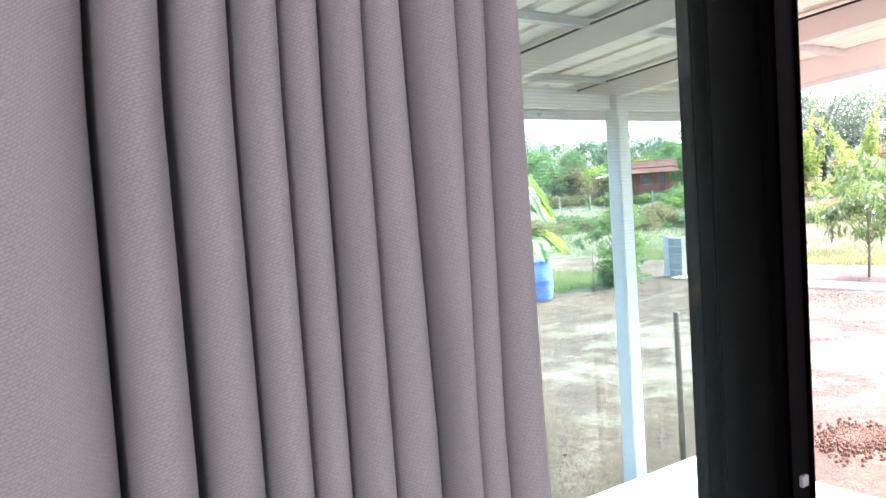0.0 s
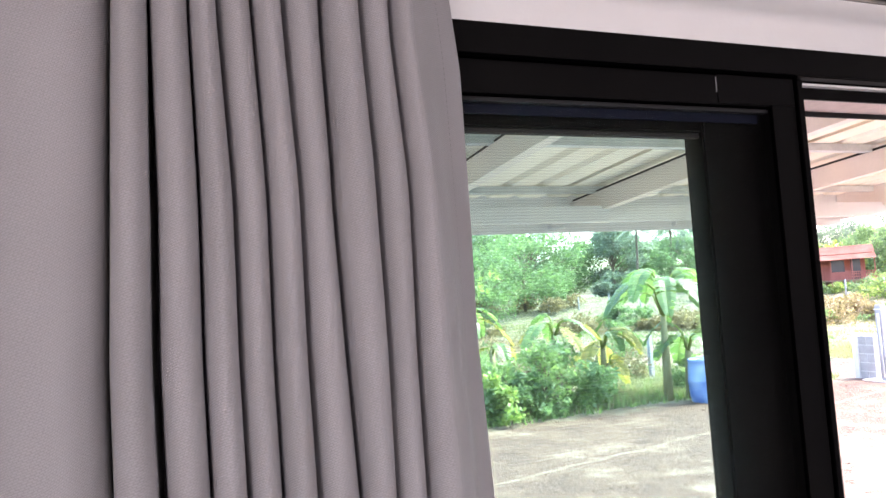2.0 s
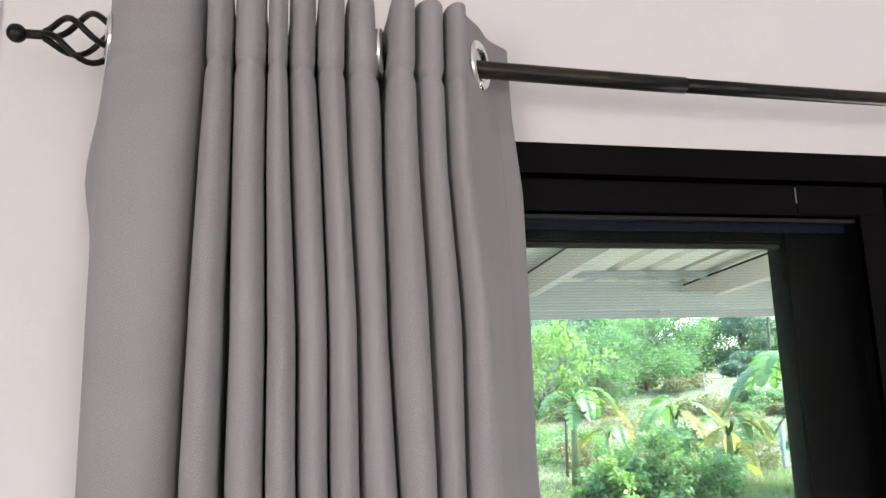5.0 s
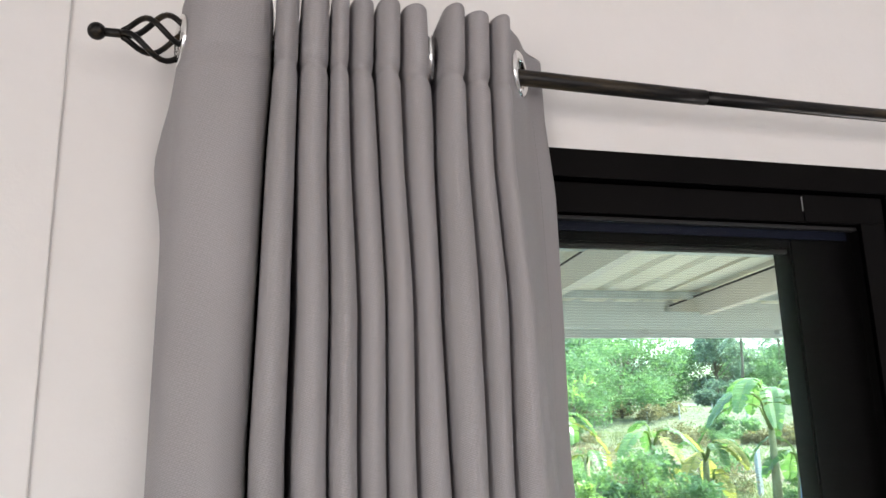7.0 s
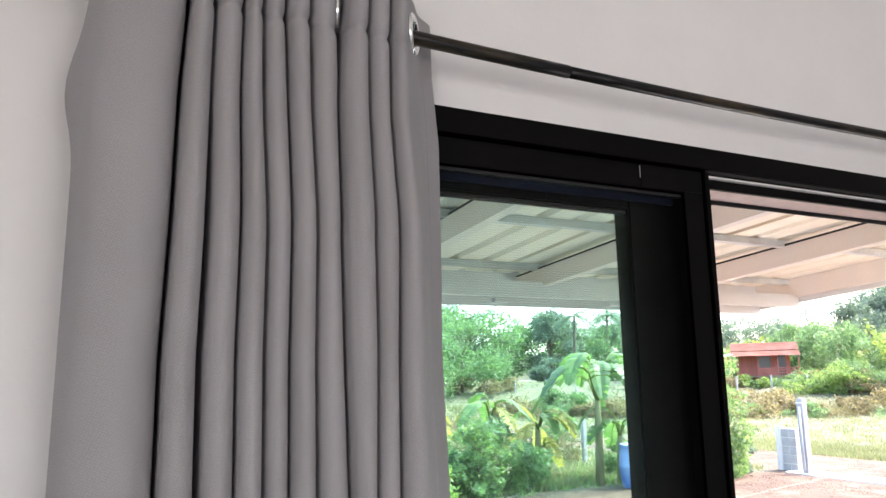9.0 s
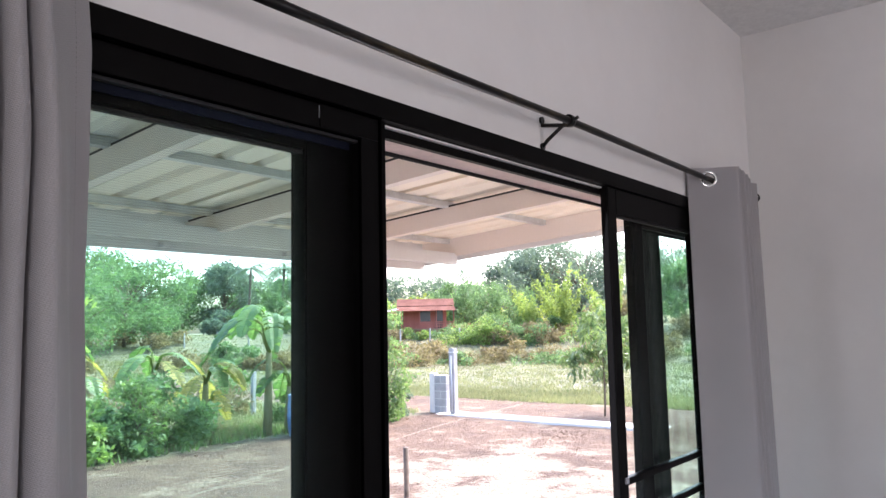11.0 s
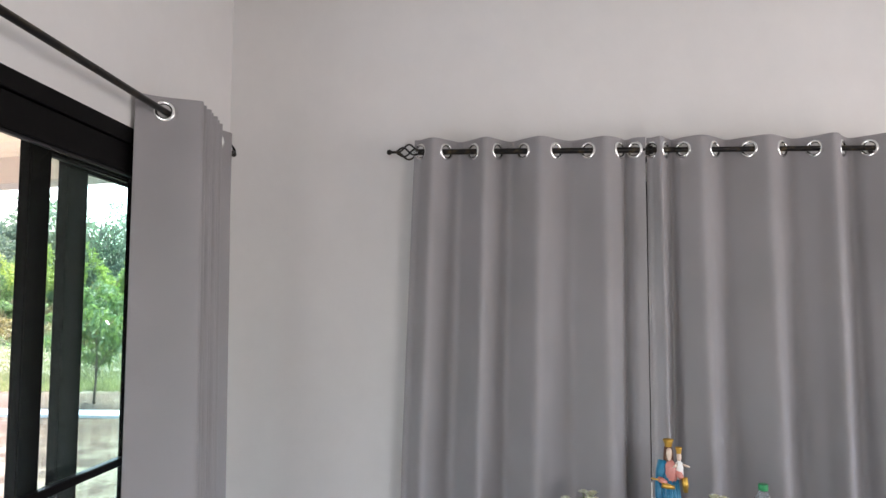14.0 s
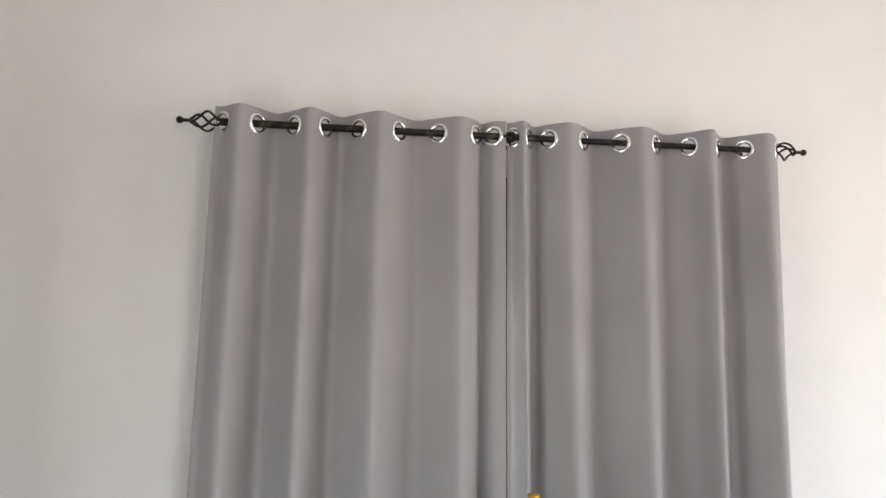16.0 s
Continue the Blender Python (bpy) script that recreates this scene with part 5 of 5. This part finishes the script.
# ---- plot: barrel, stake, gate pier ----
BX, BY = 9.14, 9.70
bar = thing("barrel", "faded blue plastic barrel with scuffed white patches", "barrel", (BX, BY, ground_z(BX, BY) + 0.0))
bm = bmesh.new()
lathe(bm, [(0.24, 0), (0.255, 0.02), (0.27, 0.10), (0.285, 0.24), (0.285, 0.34), (0.292, 0.36), (0.292, 0.39), (0.285, 0.41), (0.27, 0.60), (0.255, 0.70), (0.262, 0.71), (0.262, 0.74), (0.245, 0.745), (0.235, 0.72), (0.20, 0.70)], n=32)
part("drum", bm, M_BLUE, bar)
bm = bmesh.new()
tube(bm, [(0.255 * math.cos(a), 0.255 * math.sin(a), 0.742) for a in [k * 2 * math.pi / 32 for k in range(33)]], 0.010, 6)
part("rim", bm, M_BLUE, bar)
bar.rotation_euler = (0, radians(-2), 0)
bm = bmesh.new()
tube(bm, [(3.944, 2.466, -0.35), (3.950, 2.47, 0.3), (3.944, 2.466, 0.79)], 0.020, 10)
solid("stake", bm, M_RUST, "thin grey metal stake standing in the soil", "stake")

pier = thing("gate_pier", "short wall of grey concrete blocks beside the gate post", "wall", (0, 0, 0))
PX, PY = 13.2, 9.86
gz = ground_z(PX, PY)
for k in range(5):
    for j, (y0, y1) in enumerate(((0.02, 0.36),) if k % 2 else ((0.02, 0.18), (0.19, 0.36))):
        part("block", boxed(PX - 0.07, PX + 0.07, PY - 0.30 + y0, PY - 0.30 + y1, gz + 0.17 * k - 0.02, gz + 0.17 * k + 0.14, 0.006), M_BLOCK, pier)
bm = bmesh.new()
box(bm, PX - 0.062, PX + 0.062, PY - 0.27, PY + 0.05, gz - 0.05, gz + 0.84)
part("mortar", bm, M_CONC, pier)
part("end_column", boxed(PX - 0.08, PX + 0.08, PY + 0.06, PY + 0.20, gz - 0.05, gz + 0.88, 0.01), M_CONC, pier)
gp = thing("gate_post", "tall grey concrete gate post with a white pipe", "post", (0, 0, 0))
QX, QY = 12.95, 9.22
part("shaft", boxed(QX - 0.07, QX + 0.07, QY - 0.07, QY + 0.07, ground_z(QX, QY) - 0.1, 1.16, 0.012), M_BLOCK, gp)
part("cap_plate", boxed(QX - 0.078, QX + 0.078, QY - 0.078, QY + 0.078, 1.06, 1.085, 0.004), M_CONC, gp)
bm = bmesh.new()
tube(bm, [(QX - 0.10, QY - 0.02, -0.2), (QX - 0.10, QY - 0.02, 1.0)], 0.022, 10)
part("pipe", bm, M_STICKER, gp, "white plastic pipe")
solid("gate_sill", boxed(12.80, 13.40, 2.0, 9.65, -0.5, -0.262, 0.015), M_CONC, "pale concrete strip across the gateway", "kerb", kind="structure")
for k in range(14):
    a, d = radians(30 + 2.3 * k), 44.5
    x, y = d * math.cos(a), d * math.sin(a)
    solid("fence_post", boxed(x - 0.04, x + 0.04, y - 0.04, y + 0.04, ground_z(x, y) - 0.1, ground_z(x, y) + 0.85, 0.01), M_BLOCK, "weathered concrete fence post in the far hedge", "fence post", "fence posts")
fx, fy = 10.84, 13.5
solid("fence_post", boxed(fx - 0.05, fx + 0.05, fy - 0.05, fy + 0.05, ground_z(fx, fy) - 0.1, ground_z(fx, fy) + 1.0, 0.01), M_BLOCK, "lone pale concrete post among the banana plants", "fence post")
# boundary wall beyond the gateway, seen through the tinted glass
bw = thing("boundary_wall", "low grey block wall with white rails at the side", "wall", (0, 0, 0))
part("wall_body", boxed(13.0, 13.15, -6.0, 1.2, -0.4, 0.75, 0.01), M_BLOCK, bw)
for z in (0.95, 1.35):
    part("rail", boxed(13.05, 13.10, -6.0, 1.2, z, z + 0.04), M_STEEL, bw)
for y in (1.1, -0.9, -2.9, -4.9):
    part("pier_post", boxed(12.98, 13.17, y, y + 0.15, -0.4, 1.45, 0.01), M_CONC, bw)

# ---- red house in the distance ----
HA = radians(42.0)
HX, HY = 0.4 + 48 * math.cos(HA), -1.1 + 48 * math.sin(HA)
house = thing("house", "small red wooden house with a rusty sheet roof and porch", "house", (HX + 0.45, HY - 0.5, 1.42))
house.rotation_euler = (0, 0, HA - math.pi / 2)
house.scale = (0.62, 0.62, 0.62)


def hpart(name, bm, mat, parent=house, label=""):
    return part(name, bm, mat, parent, label)


for k in range(22):
    x = -1.9 + k * 0.2
    hpart("board", boxed(x, x + 0.19, 0, 0.08, 0.3, 2.5), M_REDWOOD)
hpart("side_wall", boxed(-1.95, -1.88, 0, 3.2, 0.3, 2.5), M_REDWOOD)
hpart("side_wall", boxed(2.5, 2.57, 0, 3.2, 0.3, 2.5), M_REDWOOD)
hpart("back_wall", boxed(-1.95, 2.57, 3.2, 3.28, 0.3, 2.5), M_REDWOOD)
hpart("porch_floor", boxed(-2.2, 3.3, -1.5, 3.2, 0.18, 0.3), M_WOOD)
for x in (-2.15, -0.3, 1.4, 3.2):
    hpart("porch_post", boxed(x, x + 0.1, -1.45, -1.35, -0.9, 2.3), M_REDWOOD)
for x0, x1 in ((-0.2, 1.4), (1.5, 3.2)):
    for z in (0.5, 0.75, 0.95):
        hpart("porch_rail", boxed(x0, x1, -1.44, -1.38, z, z + 0.07), M_REDWOOD)
    for k in range(10):
        x = x0 + (x1 - x0) * (k + 0.5) / 10
        hpart("baluster", boxed(x - 0.03, x + 0.03, -1.43, -1.39, 0.3, 0.95), M_REDWOOD)
hpart("underfloor", boxed(-1.85, 2.45, 0.1, 3.1, -0.9, 0.18), M_WOOD)
w = hpart("window", boxed(-0.2, 0.9, -0.03, 0.0, 1.0, 2.1), M_DARK)
part("window_frame", boxed(-0.28, 0.98, -0.05, -0.031, 0.93, 0.99), M_REDWOOD, w)
hpart("door", boxed(1.4, 2.2, -0.03, 0.0, 0.3, 2.2), M_DARK)
bm = bmesh.new()
ribs = []
for k in range(40):
    x = -2.6 + k * 0.15
    ribs += [(x, 0.0), (x + 0.10, 0.0), (x + 0.12, 0.04), (x + 0.14, 0.04)]
for (y0, z0), (y1, z1) in (((-2.0, 2.12), (-0.2, 2.62)), ((-0.3, 2.66), (1.6, 3.45)), ((1.6, 3.45), (3.8, 2.6))):
    a = [bm.verts.new((x, y0, z0 + z)) for x, z in ribs]
    b = [bm.verts.new((x, y1, z1 + z)) for x, z in ribs]
    for i in range(len(ribs) - 1):
        bm.faces.new((a[i], a[i + 1], b[i + 1], b[i]))
hpart("roof", bm, M_REDROOF)
bm = bmesh.new()
va = [bm.verts.new(p) for p in ((-4.6, -1.4, 1.85), (-2.4, -1.4, 2.3), (-2.4, 2.5, 2.5), (-4.6, 2.5, 2.05))]
bm.faces.new(va)
hpart("lean_to_roof", bm, M_GALV).modifiers.new("thickness", "SOLIDIFY").thickness = 0.05
hpart("lean_to_post", boxed(-4.4, -4.3, -1.3, -1.2, -0.9, 1.9), M_REDWOOD)
